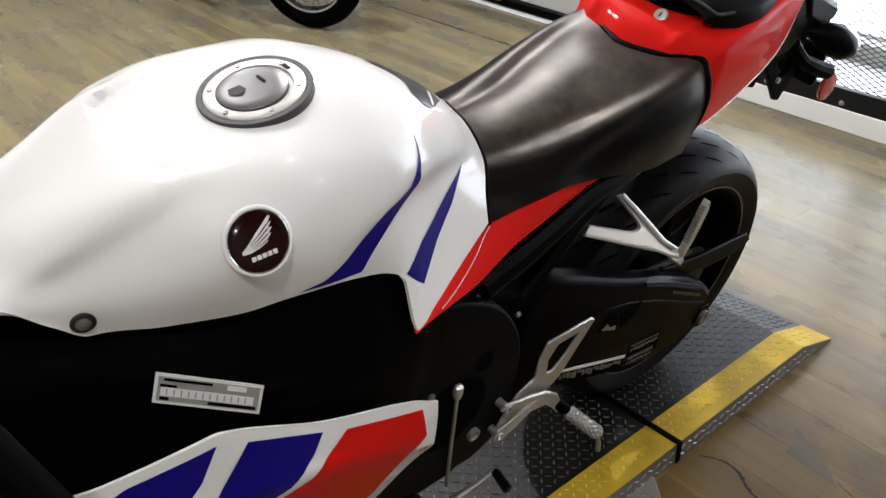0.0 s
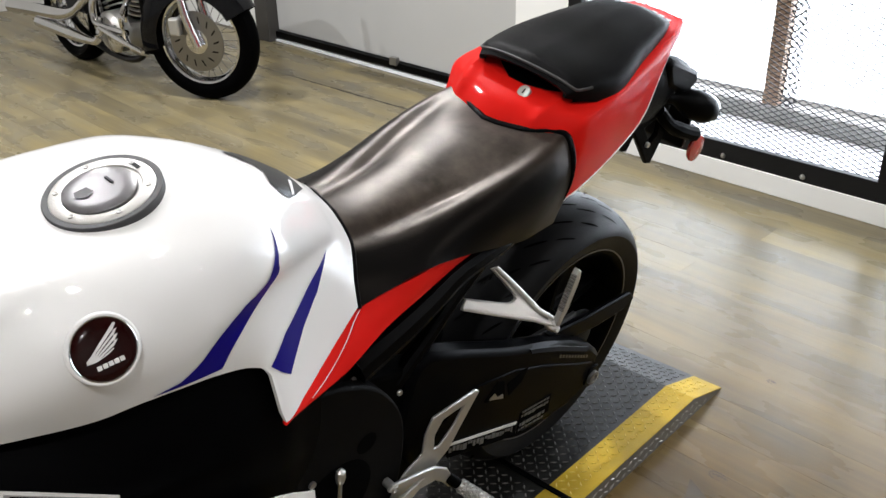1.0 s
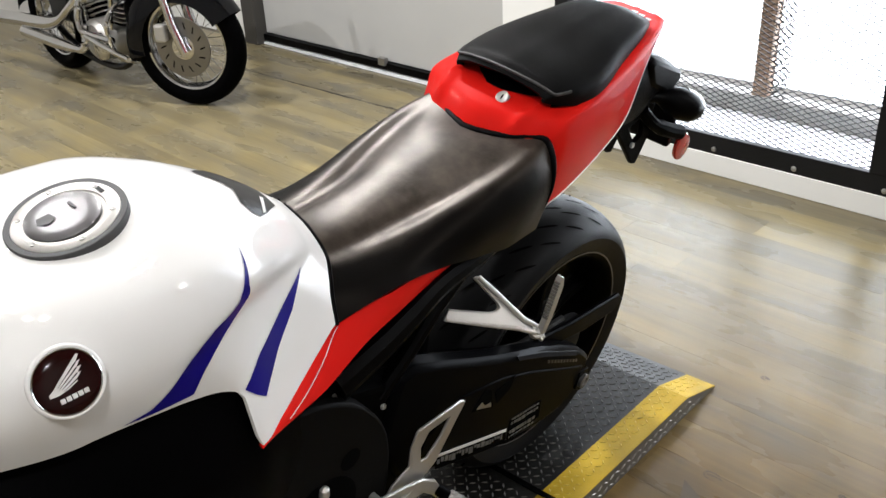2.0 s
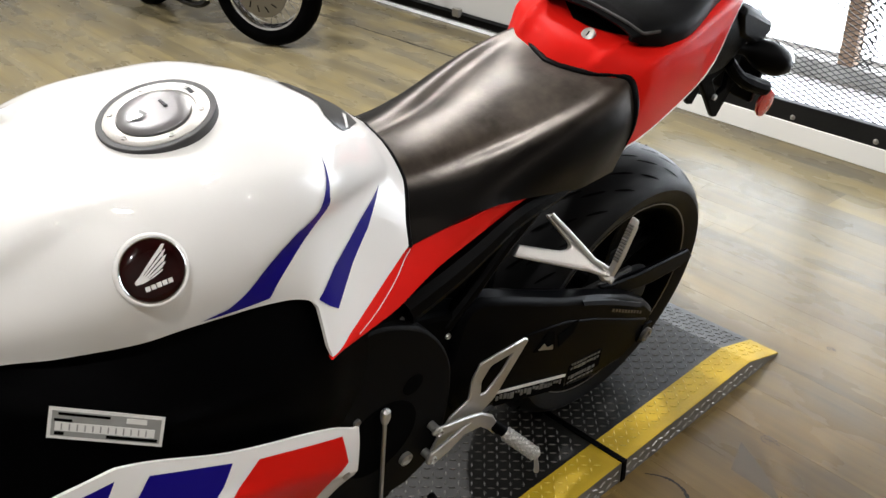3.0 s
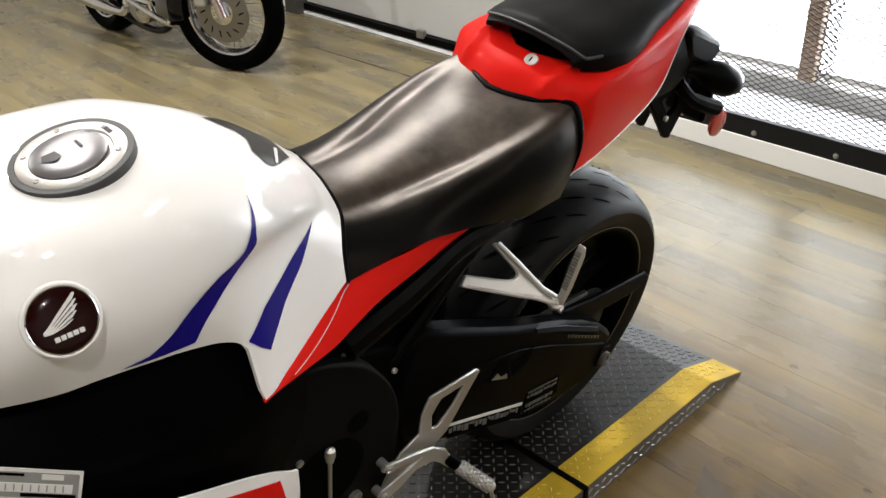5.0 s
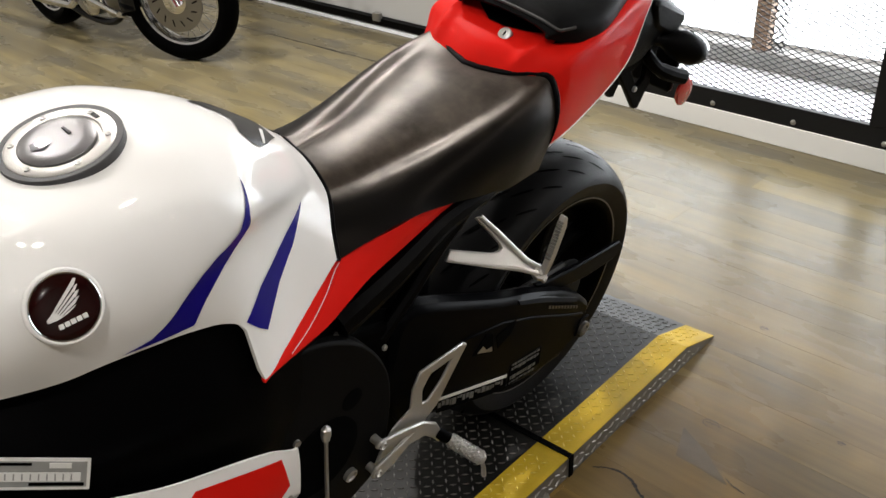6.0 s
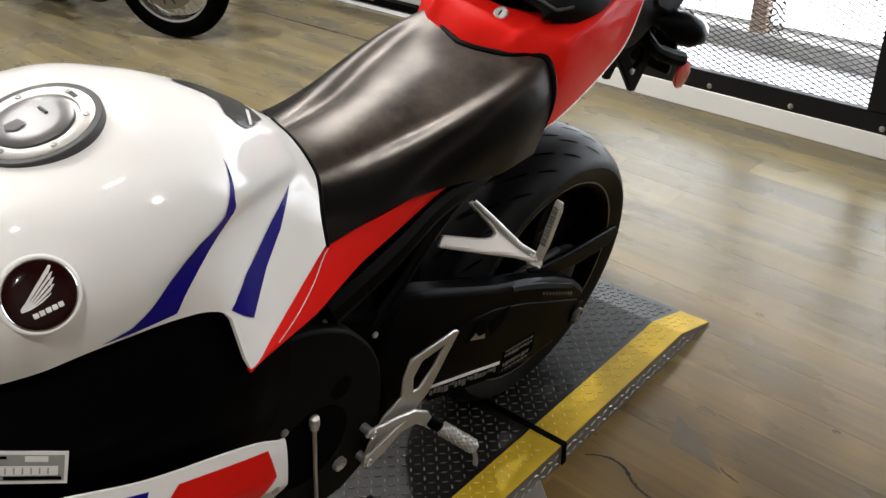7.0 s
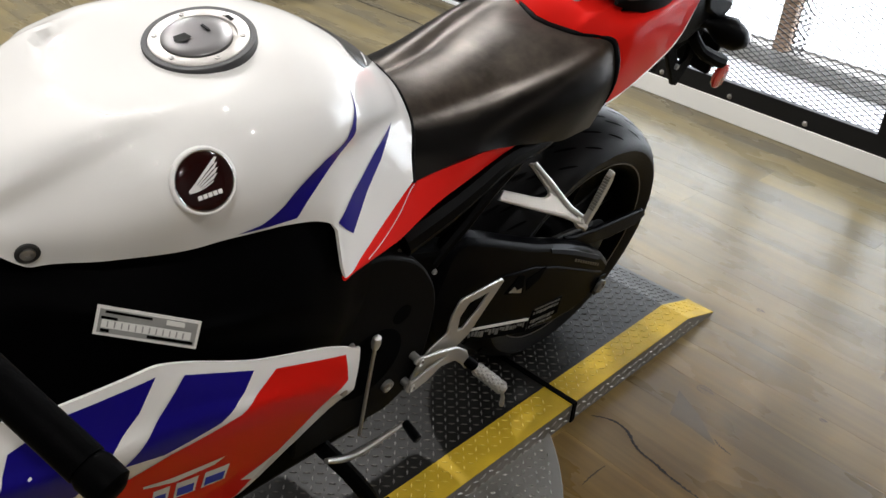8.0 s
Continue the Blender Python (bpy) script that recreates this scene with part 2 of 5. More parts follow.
# wall with the overhead door
structure("wall_north_left", box(-4.95, 2.50, 1.5, 2.4, 0.12, 3.0), WALL, "white painted wall beside the overhead door", "wall")
structure("wall_north_middle", box(-1.42, 2.46, 1.5, 0.40, 0.20, 3.0), WALL, "white painted pier between door and window", "wall")
structure("wall_north_lintel", box(-2.68, 2.50, 2.75, 2.12, 0.12, 0.5), WALL, "white painted lintel over the door", "wall")
# both out of view, darkened to weaken their reflection in the floor
structure("window_head", box(2.49, 2.46, 2.50, 7.42, 0.20, 1.0), DIM, "unseen off-white wall over the window, toned down against reflections", "wall")
structure("wall_north_right", box(3.98, 2.46, 1.0, 4.44, 0.20, 1.997), DIM, "unseen off-white wall beside the window, toned down against reflections", "wall")

door = structure("overhead_door", box(-2.67, DOOR_Y + 0.02, 1.28, 2.14, 0.04, 2.42), DOOR, "closed white panelled overhead door above a black rubber seal", "garage door", 0.004)
bm = box(-2.67, DOOR_Y - 0.004, 0.045, 2.14, 0.05, 0.042)
part("rubber_seal", bm, BLACK, door, "black rubber bottom seal", False, 0.004)
bm = box(-2.67, DOOR_Y - 0.022, 0.007, 2.14, 0.020, 0.014)
part("threshold_strip", bm, SNOW, door, "bright white strip under the door", False)
part("latch", box(-2.57, DOOR_Y - 0.03, 0.075, 0.055, 0.03, 0.045), STEEL, door, "small grey steel latch", False, 0.003)
for k in range(1, 5):
    part("panel_joint", box(-2.67, DOOR_Y - 0.002, 0.07 + 0.52 * k, 2.14, 0.008, 0.012), DOOR, door, "", False)
structure("door_jamb", box(-3.81, 2.42, 1.25, 0.14, 0.12, 2.5), material("dark_grey_track_paint", (0.045, 0.042, 0.038), 0.6, 0, 0, 0.3, 5, 0.2, 80), "black steel door track beside the door", "door frame", 0.004)

# window with the mesh screen
structure("window_plinth", box(1.2, FENCE_Y + 0.06, 0.042, 4.84, 0.12, 0.084), WALL, "white painted low plinth under the mesh screen", "plinth", 0.003)
screen = tagged(new("mesh_screen"), "black steel screen of diamond mesh bolted above a white plinth", "security screen")
part("bottom_rail", box(1.2, FENCE_Y + 0.02, 0.122, 4.84, 0.03, 0.076), STEELBLACK, screen, "black flat steel rail", False, 0.002)
for x in (-1.19, 0.215, 1.62, 3.03):
    part("upright", box(x, FENCE_Y + 0.018, 1.06, 0.07, 0.035, 1.8), STEELBLACK, screen, "", False, 0.003)
for k in range(13):
    bx = -1.077 + 0.33 * k
    bmx = lathe([(-0.008, 0.0), (-0.008, 0.004), (-0.005, 0.009), (0.0, 0.011)], 10, "Y", (bx, FENCE_Y + 0.004, 0.105))
    part("bolt", bmx, STEEL, screen, "round-headed steel bolt")


def diamond_mesh(x0, x1, z0, z1, pitch, rise, y, w):
    """Expanded mesh: two families of slanted flat strands."""
    vs, fs = [], []

    def strand(a, b, yy):
        d = Vector((b[0] - a[0], 0, b[1] - a[1])).normalized()
        n = Vector((-d.z, 0, d.x)) * w / 2
        i = len(vs)
        for q in (a, b):
            c = Vector((q[0], yy, q[1]))
            for s, o in ((1, -1), (1, 1), (-1, 1), (-1, -1)):
                vs.append(c + n * s + Vector((0, o * 0.0016, 0)))
        for k in range(4):
            fs.append((i + k, i + (k + 1) % 4, i + 4 + (k + 1) % 4, i + 4 + k))

    slope = rise / pitch
    span = (z1 - z0) / slope
    k = -math.ceil(span / pitch)
    while x0 + k * pitch < x1 + span:
        s = x0 + k * pitch
        for sign, yy in ((1, y), (-1, y + 0.003)):
            if sign > 0:
                a, b = [s, z0], [s + span, z1]
            else:
                a, b = [s, z0], [s - span, z1]
            for e, o in ((a, b), (b, a)):
                for lim in (x0, x1):
                    if (lim == x0 and e[0] < x0) or (lim == x1 and e[0] > x1):
                        t = (lim - e[0]) / (o[0] - e[0])
                        e[1] += t * (o[1] - e[1])
                        e[0] = lim
            if x0 - 1e-6 <= a[0] <= x1 + 1e-6 and x0 - 1e-6 <= b[0] <= x1 + 1e-6 and z0 - 1e-6 <= min(a[1], b[1]) and abs(a[0] - b[0]) > 1e-4 and max(a[1], b[1]) <= z1 + 1e-6:
                strand(a, b, yy)
        k += 1
    me = bpy.data.meshes.new("mesh")
    me.from_pydata(vs, [], fs)
    me.materials.append(STEELBLACK)
    ob = new("diamond_mesh", me)
    ob.parent = screen
    return tagged(ob, "black expanded diamond mesh", kind="stuff")


for x0 in (-1.155, 0.25, 1.655):
    diamond_mesh(x0, x0 + 1.335, 0.15, 1.95, 0.0440, 0.0195, FENCE_Y + 0.03, 0.0030)

# outside the screen: sill, window posts, bright sky
structure("window_sill", box(1.2, 2.52, 0.06, 4.84, 0.40, 0.12), SNOW, "white painted deep window sill behind the screen", "window sill")
structure("concrete_kerb", box(1.2, 2.74, 0.13, 4.84, 0.10, 0.14), CONCRETE, "dirty grey concrete kerb along the glass", "kerb", 0.01)
for x in (-0.47, 0.95):
    structure("window_post", box(x, 2.73, 1.15, 0.065, 0.06, 2.0), TIMBER, "brown timber window post standing on the kerb", "window post", 0.003)
    diamond_mesh(x + 0.036, x + 0.105, 0.20, 1.95, 0.033, 0.030, 2.72, 0.005)
glow = bpy.data.materials.new("overcast_daylight")
glow.use_nodes = True
gb = glow.node_tree.nodes["Principled BSDF"]
gb.inputs["Base Color"].default_value = (0.8, 0.8, 0.8, 1)
gb.inputs["Emission Color"].default_value = (0.95, 0.97, 1.0, 1)
gb.inputs["Emission Strength"].default_value = 6.0
structure("backdrop", box(1.2, 3.6, 1.5, 9, 0.05, 4.5), glow, "bright white daylight outside the window", "daylight")

# ---- ramp and turntable ----
RAMP = Matrix.Translation((0.352, 0.333, 0)) @ pose(0, 0, 0, 0, 0, 2.6)


def tread_bumps(x0, x1, y0, y1, z, mat, parent, pitch=0.0188, keep=None):
    """Raised lozenges of tread plate in alternating directions."""
    vs, fs = [], []
    ny, nx = int((y1 - y0) / pitch), int((x1 - x0) / pitch)
    for i in range(nx):
        for j in range(ny):
            cx, cy = x0 + (i + 0.5) * pitch, y0 + (j + 0.5) * pitch
            if keep and not keep(cx, cy):
                continue
            a = radians(45 if (i + j) % 2 else -45)
            zz = z(cx, cy)
            k = len(vs)
            d, n = Vector((math.cos(a), math.sin(a), 0)), Vector((-math.sin(a), math.cos(a), 0))
            base = [d * 0.0080, n * 0.0024, -d * 0.0080, -n * 0.0024]
            top = [d * 0.0056, n * 0.0007, -d * 0.0056, -n * 0.0007]
            for q in base:
                p = Vector((cx, cy, 0)) + q
                vs.append((p.x, p.y, z(p.x, p.y) - 0.0002))
            for q in top:
                p = Vector((cx, cy, 0)) + q
                vs.append((p.x, p.y, z(p.x, p.y) + 0.0022))
            for m in range(4):
                fs.append((k + m, k + (m + 1) % 4, k + 4 + (m + 1) % 4, k + 4 + m))
            fs.append((k + 4, k + 5, k + 6, k + 7))
    me = bpy.data.meshes.new("tread")
    me.from_pydata(vs, [], fs)
    me.materials.append(mat)
    ob = new("tread_pattern", me)
    ob.parent = parent
    return tagged(ob, kind="stuff")


def ramp_section(y0, y1, wide, tip):
    """One steel section: top plate with a yellow edge, folded side skirt; tip: length of the slope at its far end."""
    ob = tagged(new("display_ramp"), "black tread-plate display ramp with worn yellow painted edge", "ramp", "ramp sections")
    ob.matrix_world = RAMP
    H = 0.054
    yk = y1 - tip

    def zt(x, y):
        return H if y <= yk else H + (0.006 - H) * (y - yk) / max(tip, 1e-6)

    def plate(x0, x1, dz, mat, name, label, lim=None):
        ys = [y0] + ([yk] if tip else []) + [y1]
        bm = bmesh.new()
        rows = []
        for y in ys:
            rows.append([bm.verts.new((x0, y, zt(0, y) + dz)), bm.verts.new((x1, y, zt(0, y) + dz)), bm.verts.new((x1, y, zt(0, y) + dz - 0.004)), bm.verts.new((x0, y, zt(0, y) + dz - 0.004))])
        for a, b in zip(rows, rows[1:]):
            for k in range(4):
                bm.faces.new((a[k], a[(k + 1) % 4], b[(k + 1) % 4], b[k]))
        bm.faces.new(rows[0])
        bm.faces.new(rows[-1])
        return part(name, bm, mat, ob, label, False)

    top = plate(-wide + 0.08, -0.08, 0, PLATE, "top_plate", "dirty dark tread plate")
    tread_bumps(-wide + 0.08, -0.08, y0 + 0.005, y1 - 0.01, zt, WORN, top)
    for xa, xb in ((-0.0795, 0.0), (-wide, -wide + 0.0795)):
        band = plate(xa, xb, 0.0005, YELLOW, "edge_band", "worn yellow painted tread plate")
        tread_bumps(xa + 0.003, xb - 0.003, y0 + 0.005, y1 - 0.02, zt, WORN_YELLOW, band)
    for x in (-0.002, -wide + 0.002):
        bm = bmesh.new()
        prof = [(y0, 0.001), (y0, H - 0.002), (yk, H - 0.002), (y1, 0.003), (y1, 0.001)]
        vs = [bm.verts.new((x, y, z)) for y, z in prof]
        f = bm.faces.new(vs)
        r = bmesh.ops.extrude_face_region(bm, geom=[f])
        for v in r["geom"]:
            if isinstance(v, bmesh.types.BMVert):
                v.co.x += 0.0025 if x > -0.1 else -0.0025
        skirt = part("side_skirt", bm, SKIRT, ob, "grey folded tread-plate skirt", False)
    # slanted lozenges on the near skirt
    vs, fs = [], []
    for i in range(int((yk - y0 + tip * 0.6) / 0.0235)):
        for j in range(2):
            cy, cz = y0 + 0.015 + i * 0.0235, 0.013 + j * 0.021
            if cz > zt(0, cy) - 0.012:
                continue
            a = radians(24 if (i + j) % 2 else -24)
            k = len(vs)
            d, n = Vector((0, math.cos(a), math.sin(a))), Vector((0, -math.sin(a), math.cos(a)))
            for q, o in ((d * 0.0095, 0), (n * 0.0024, 0), (-d * 0.0095, 0), (-n * 0.0024, 0), (d * 0.0065, 0.0018), (n * 0.0006, 0.0018), (-d * 0.0065, 0.0018), (-n * 0.0006, 0.0018)):
                vs.append(Vector((0.0006 + o, cy, cz)) + q)
            for m in range(4):
                fs.append((k + m, k + (m + 1) % 4, k + 4 + (m + 1) % 4, k + 4 + m))
            fs.append((k + 4, k + 5, k + 6, k + 7))
    me = bpy.data.meshes.new("tread")
    me.from_pydata(vs, [], fs)
    me.materials.append(BRIGHT_PLATE)
    o2 = new("skirt_pattern", me)
    o2.parent = ob
    tagged(o2, kind="stuff")
    return ob


ramp_section(0.004, 0.65, 0.62, 0.15)
near_ramp = ramp_section(-1.40, -0.004, 0.62, 0.0)
part("joint_strap", box(-0.31, 0.0, 0.0555, 0.628, 0.015, 0.003), MATT, near_ramp, "black rubber strap over the joint", False, 0.001)
part("joint_strap", box(0.0035, 0.0, 0.029, 0.003, 0.015, 0.055), MATT, near_ramp, "black rubber strap over the joint", False, 0.001)

disc = tagged(new("turntable_disc"), "bright worn tread-plate turntable disc lying on the floor", "turntable")
disc.matrix_world = Matrix.Translation((-0.07, -0.38, 0))
RD = 0.765
pd = part("disc_plate", lathe([(0.0, 0.0), (0.0, RD - 0.0005), (0.001, RD), (0.009, RD), (0.010, RD - 0.001), (0.010, 0.0)], 96, "Z"), BRIGHT_PLATE, disc, "", False)
tread_bumps(-RD, RD, -RD, RD, lambda x, y: 0.010, POLISHED, pd, keep=lambda x, y: x * x + y * y < (RD - 0.02) ** 2 and x > 0.3)
part("disc_bolt", lathe([(0.0, 0.014), (0.004, 0.013), (0.006, 0.009), (0.006, 0.0)], 14, "Z", (0.405, 0.615, 0.010)), STEEL, disc, "steel bolt head")
# ---- sport motorcycle ----
LEAN = 11.0
bike = tagged(new("sport_motorcycle"), "white, red and blue sport motorcycle leaning on a tread-plate ramp", "motorcycle")
bike.matrix_world = pose(0, 0, 0, 0, 0, 2.6) @ Matrix.Translation((0.085, 0, 0.054)) @ pose(0, 0, 0, 0, LEAN, 0)

TANK = [
    [(-0.95, 0, 0.87), (-0.85, 0, 0.906), (-0.75, 0, 0.945), (-0.65, 0, 0.966), (-0.58, 0, 0.976), (-0.52, 0, 0.988), (-0.46, 0, 0.999), (-0.38, 0, 0.985), (-0.31, 0, 0.95), (-0.25, 0, 0.912), (-0.19, 0, 0.856)],
    [(-0.95, 0.025, 0.868), (-0.85, 0.035, 0.903), (-0.75, 0.05, 0.943), (-0.65, 0.065, 0.970), (-0.58, 0.07, 0.979), (-0.52, 0.07, 0.987), (-0.46, 0.07, 0.994), (-0.38, 0.065, 0.974), (-0.31, 0.055, 0.942), (-0.25, 0.047, 0.9), (-0.19, 0.042, 0.848)],
    [(-0.95, 0.045, 0.865), (-0.85, 0.056, 0.899), (-0.75, 0.080, 0.932), (-0.65, 0.112, 0.969), (-0.55, 0.118, 0.98), (-0.46, 0.118, 0.978), (-0.38, 0.108, 0.957), (-0.31, 0.09, 0.915), (-0.25, 0.08, 0.87), (-0.19, 0.072, 0.825)],
    [(-0.95, 0.060, 0.866), (-0.85, 0.072, 0.902), (-0.80, 0.082, 0.900), (-0.76, 0.095, 0.905), (-0.70, 0.126, 0.926), (-0.65, 0.152, 0.946), (-0.55, 0.16, 0.953), (-0.46, 0.157, 0.951), (-0.40, 0.146, 0.935), (-0.31, 0.112, 0.882), (-0.25, 0.104, 0.842), (-0.19, 0.094, 0.808)],
    [(-0.95, 0.070, 0.868), (-0.85, 0.082, 0.899), (-0.80, 0.096, 0.880), (-0.76, 0.109, 0.871), (-0.70, 0.144, 0.885), (-0.62, 0.180, 0.905), (-0.55, 0.18, 0.892), (-0.46, 0.172, 0.872), (-0.40, 0.156, 0.86), (-0.31, 0.126, 0.838), (-0.25, 0.119, 0.812), (-0.19, 0.108, 0.79)],
    [(-0.95, 0.068, 0.862), (-0.852, 0.090, 0.896), (-0.802, 0.098, 0.856), (-0.768, 0.101, 0.829), (-0.703, 0.134, 0.833), (-0.612, 0.168, 0.839), (-0.52, 0.172, 0.830), (-0.47, 0.171, 0.818), (-0.44, 0.177, 0.809), (-0.428, 0.187, 0.795), (-0.4235, 0.205, 0.729), (-0.374, 0.185, 0.736), (-0.333, 0.167, 0.746), (-0.287, 0.150, 0.764), (-0.243, 0.136, 0.782), (-0.19, 0.118, 0.785)],
]
TANK_END = (-0.226, -0.224, -0.217, -0.231, -0.241, -0.25)
TANK_MID = -0.006


def pressed(bm, line, height, width, step, mid):
    """Presses a feature line into a sheet on both its sides: a crest, or a step with the part above the line proud."""
    path = catmull(line, 200)
    bm.normal_update()
    moves = []
    for v in bm.verts:
        if v.is_boundary:
            continue
        side = 1 if v.co.x >= mid else -1
        p = Vector((mid + abs(v.co.x - mid), v.co.y, v.co.z))
        k = min(range(len(path)), key=lambda i: (path[i] - p).length_squared)
        d = (path[k] - p).length
        if d > width * 4 or abs(v.co.x - mid) < 0.015:
            continue
        n = v.normal if v.normal.dot(Vector((v.co.x - mid, 0, 0.1))) > 0 else -v.normal
        out = Vector((side * n.x, n.y, n.z))
        along = (path[min(k + 1, 200)] - path[max(k - 1, 0)]).normalized()
        up = out.cross(along)
        up = up if up.z > 0 else -up
        fade = min(1.0, k / 50, (200 - k) / 50)
        if step:
            s = (p - path[k]).dot(up)
            push = height * math.tanh(s / (width * 0.35)) * math.exp(-(d / width / 1.6) ** 2)
        else:
            push = height * max(0.0, 1 - d / width) ** 1.4
        moves.append((v, n * push * fade * fade * (3 - 2 * fade)))
    for v, m in moves:
        v.co += m
    return bm


tank_bm = relax(hull_loft(TANK, -0.95, -0.22, 152, 34, TANK_MID, True, TANK_END), 12)
FRONT_CREASE = [(0.078, -0.830, 0.893), (0.080, -0.800, 0.902), (0.082, -0.770, 0.914), (0.090, -0.735, 0.932), (0.101, -0.691, 0.957), (0.106, -0.645, 0.973), (0.104, -0.585, 0.984)]
KNEE_CREASE = [(0.080, -0.240, 0.864), (0.089, -0.262, 0.870), (0.117, -0.326, 0.887), (0.147, -0.393, 0.902), (0.167, -0.450, 0.897), (0.176, -0.505, 0.882), (0.178, -0.550, 0.866)]
pressed(tank_bm, FRONT_CREASE, 0.0075, 0.034, True, TANK_MID)
pressed(tank_bm, KNEE_CREASE, 0.0045, 0.026, True, TANK_MID)
tank = part("tank_cover", solid(relax(tank_bm, 1), 0.004), WHITE, bike, "glossy pearl white tank cover")

tank_edge = catmull([rail(r, [e])[0] for r, e in zip(TANK, TANK_END)], 26)
for s in (1, -1):
    part("rear_trim", tube([Vector((s * (q.x + 0.006) - 0.006, q.y + 0.0035, q.z - 0.004)) for q in tank_edge], 0.0032, 8), BLACK, tank, "black rubber trim along the rear edge")

SEAT = [
    [(-0.265, 0, 0.842), (-0.15, 0, 0.828), (-0.05, 0, 0.841), (0.05, 0, 0.864), (0.11, 0, 0.879), (0.17, 0, 0.884)],
    [(-0.265, 0.026, 0.839), (-0.15, 0.030, 0.824), (-0.05, 0.036, 0.835), (0.05, 0.050, 0.856), (0.12, 0.056, 0.874), (0.19, 0.056, 0.888)],
    [(-0.265, 0.046, 0.830), (-0.159, 0.050, 0.8125), (-0.05, 0.060, 0.8215), (0.05, 0.082, 0.8465), (0.13, 0.092, 0.867), (0.214, 0.092, 0.893)],
    [(-0.265, 0.070, 0.822), (-0.141, 0.078, 0.815), (-0.06, 0.091, 0.8265), (0.042, 0.113, 0.850), (0.10, 0.122, 0.863), (0.16, 0.126, 0.874), (0.222, 0.117, 0.885)],
    [(-0.265, 0.105, 0.804), (-0.135, 0.117, 0.803), (-0.03, 0.132, 0.811), (0.056, 0.147, 0.815), (0.135, 0.150, 0.817), (0.218, 0.141, 0.826)],
    [(-0.265, 0.134, 0.772), (-0.191, 0.139, 0.784), (-0.135, 0.142, 0.790), (-0.03, 0.143, 0.776), (0.056, 0.138, 0.752), (0.135, 0.134, 0.734), (0.208, 0.131, 0.735)],
]
SEAT_END = (0.162, 0.184, 0.213, 0.222, 0.217, 0.207)
SEAT_MID = -0.008
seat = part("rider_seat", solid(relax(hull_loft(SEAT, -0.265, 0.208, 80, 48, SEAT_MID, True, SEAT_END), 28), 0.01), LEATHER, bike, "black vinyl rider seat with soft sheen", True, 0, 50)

TAIL = [
    [(0.153, 0, 0.860), (0.164, 0, 0.884), (0.195, 0, 0.916), (0.25, 0, 0.932), (0.30, 0, 0.938), (0.45, 0, 0.972), (0.60, 0, 0.984), (0.66, 0, 0.984)],
    [(0.176, 0.068, 0.864), (0.187, 0.069, 0.888), (0.220, 0.071, 0.920), (0.26, 0.075, 0.931), (0.30, 0.08, 0.936), (0.45, 0.07, 0.968), (0.60, 0.045, 0.982), (0.66, 0.03, 0.982)],
    [(0.206, 0.106, 0.862), (0.218, 0.113, 0.880), (0.245, 0.121, 0.914), (0.30, 0.121, 0.924), (0.45, 0.104, 0.950), (0.60, 0.07, 0.977), (0.66, 0.045, 0.977)],
    [(0.210, 0.122, 0.82), (0.222, 0.127, 0.835), (0.250, 0.132, 0.86), (0.30, 0.129, 0.865), (0.45, 0.108, 0.89), (0.60, 0.068, 0.95), (0.66, 0.045, 0.96)],
    [(0.200, 0.117, 0.735), (0.214, 0.12, 0.742), (0.245, 0.12, 0.763), (0.30, 0.115, 0.77), (0.45, 0.09, 0.79), (0.54, 0.075, 0.825), (0.60, 0.058, 0.90), (0.66, 0.04, 0.95)],
]
tail_bm = hull_loft(TAIL, 0.20, 0.66, 92, 36, -0.018, True, None, (0.153, 0.176, 0.206, 0.210, 0.200))
pressed(tail_bm, [(0.058, 0.178, 0.884), (0.062, 0.192, 0.900), (0.068, 0.215, 0.919), (0.074, 0.240, 0.928), (0.080, 0.275, 0.934), (0.082, 0.31, 0.938)], 0.0075, 0.020, False, -0.018)
pressed(tail_bm, [(0.110, 0.214, 0.872), (0.118, 0.235, 0.900), (0.121, 0.27, 0.918), (0.114, 0.36, 0.934), (0.100, 0.47, 0.954), (0.075, 0.58, 0.974)], 0.0040, 0.016, False, -0.018)
tail = part("tail_cowl", solid(tail_bm, 0.004), RED, bike, "glossy red tail cowl")
PILLION = [
    [(0.228, 0, 0.960), (0.250, 0, 0.980), (0.35, 0, 0.990), (0.45, 0, 1.006), (0.54, 0, 1.014), (0.588, 0, 1.002)],
    [(0.228, 0.055, 0.957), (0.252, 0.068, 0.973), (0.35, 0.074, 0.985), (0.45, 0.062, 1.001), (0.54, 0.044, 1.009), (0.588, 0.030, 0.998)],
    [(0.230, 0.086, 0.950), (0.254, 0.099, 0.960), (0.30, 0.111, 0.963), (0.335, 0.114, 0.966), (0.45, 0.090, 0.987), (0.54, 0.070, 0.999), (0.588, 0.052, 0.992)],
    [(0.232, 0.086, 0.942), (0.256, 0.100, 0.936), (0.30, 0.113, 0.930), (0.335, 0.117, 0.929), (0.45, 0.093, 0.952), (0.54, 0.071, 0.972), (0.588, 0.052, 0.974)],
]
pillion = part("pillion_seat", solid(hull_loft(PILLION, 0.230, 0.588, 48, 24, -0.006), 0.008), PILLION_VINYL, bike, "black vinyl pillion seat", True, 0, 50)
lip = [rail(r, [y])[0] for r, y in zip(PILLION, (0.236, 0.238, 0.244))]
lip += [rail(PILLION[2], [y])[0] + Vector((0.001, 0, -0.004)) for y in (0.256, 0.275)]
lip_line = [Vector((-0.012 - q.x, q.y, q.z)) for q in reversed(lip)] + lip[1:]
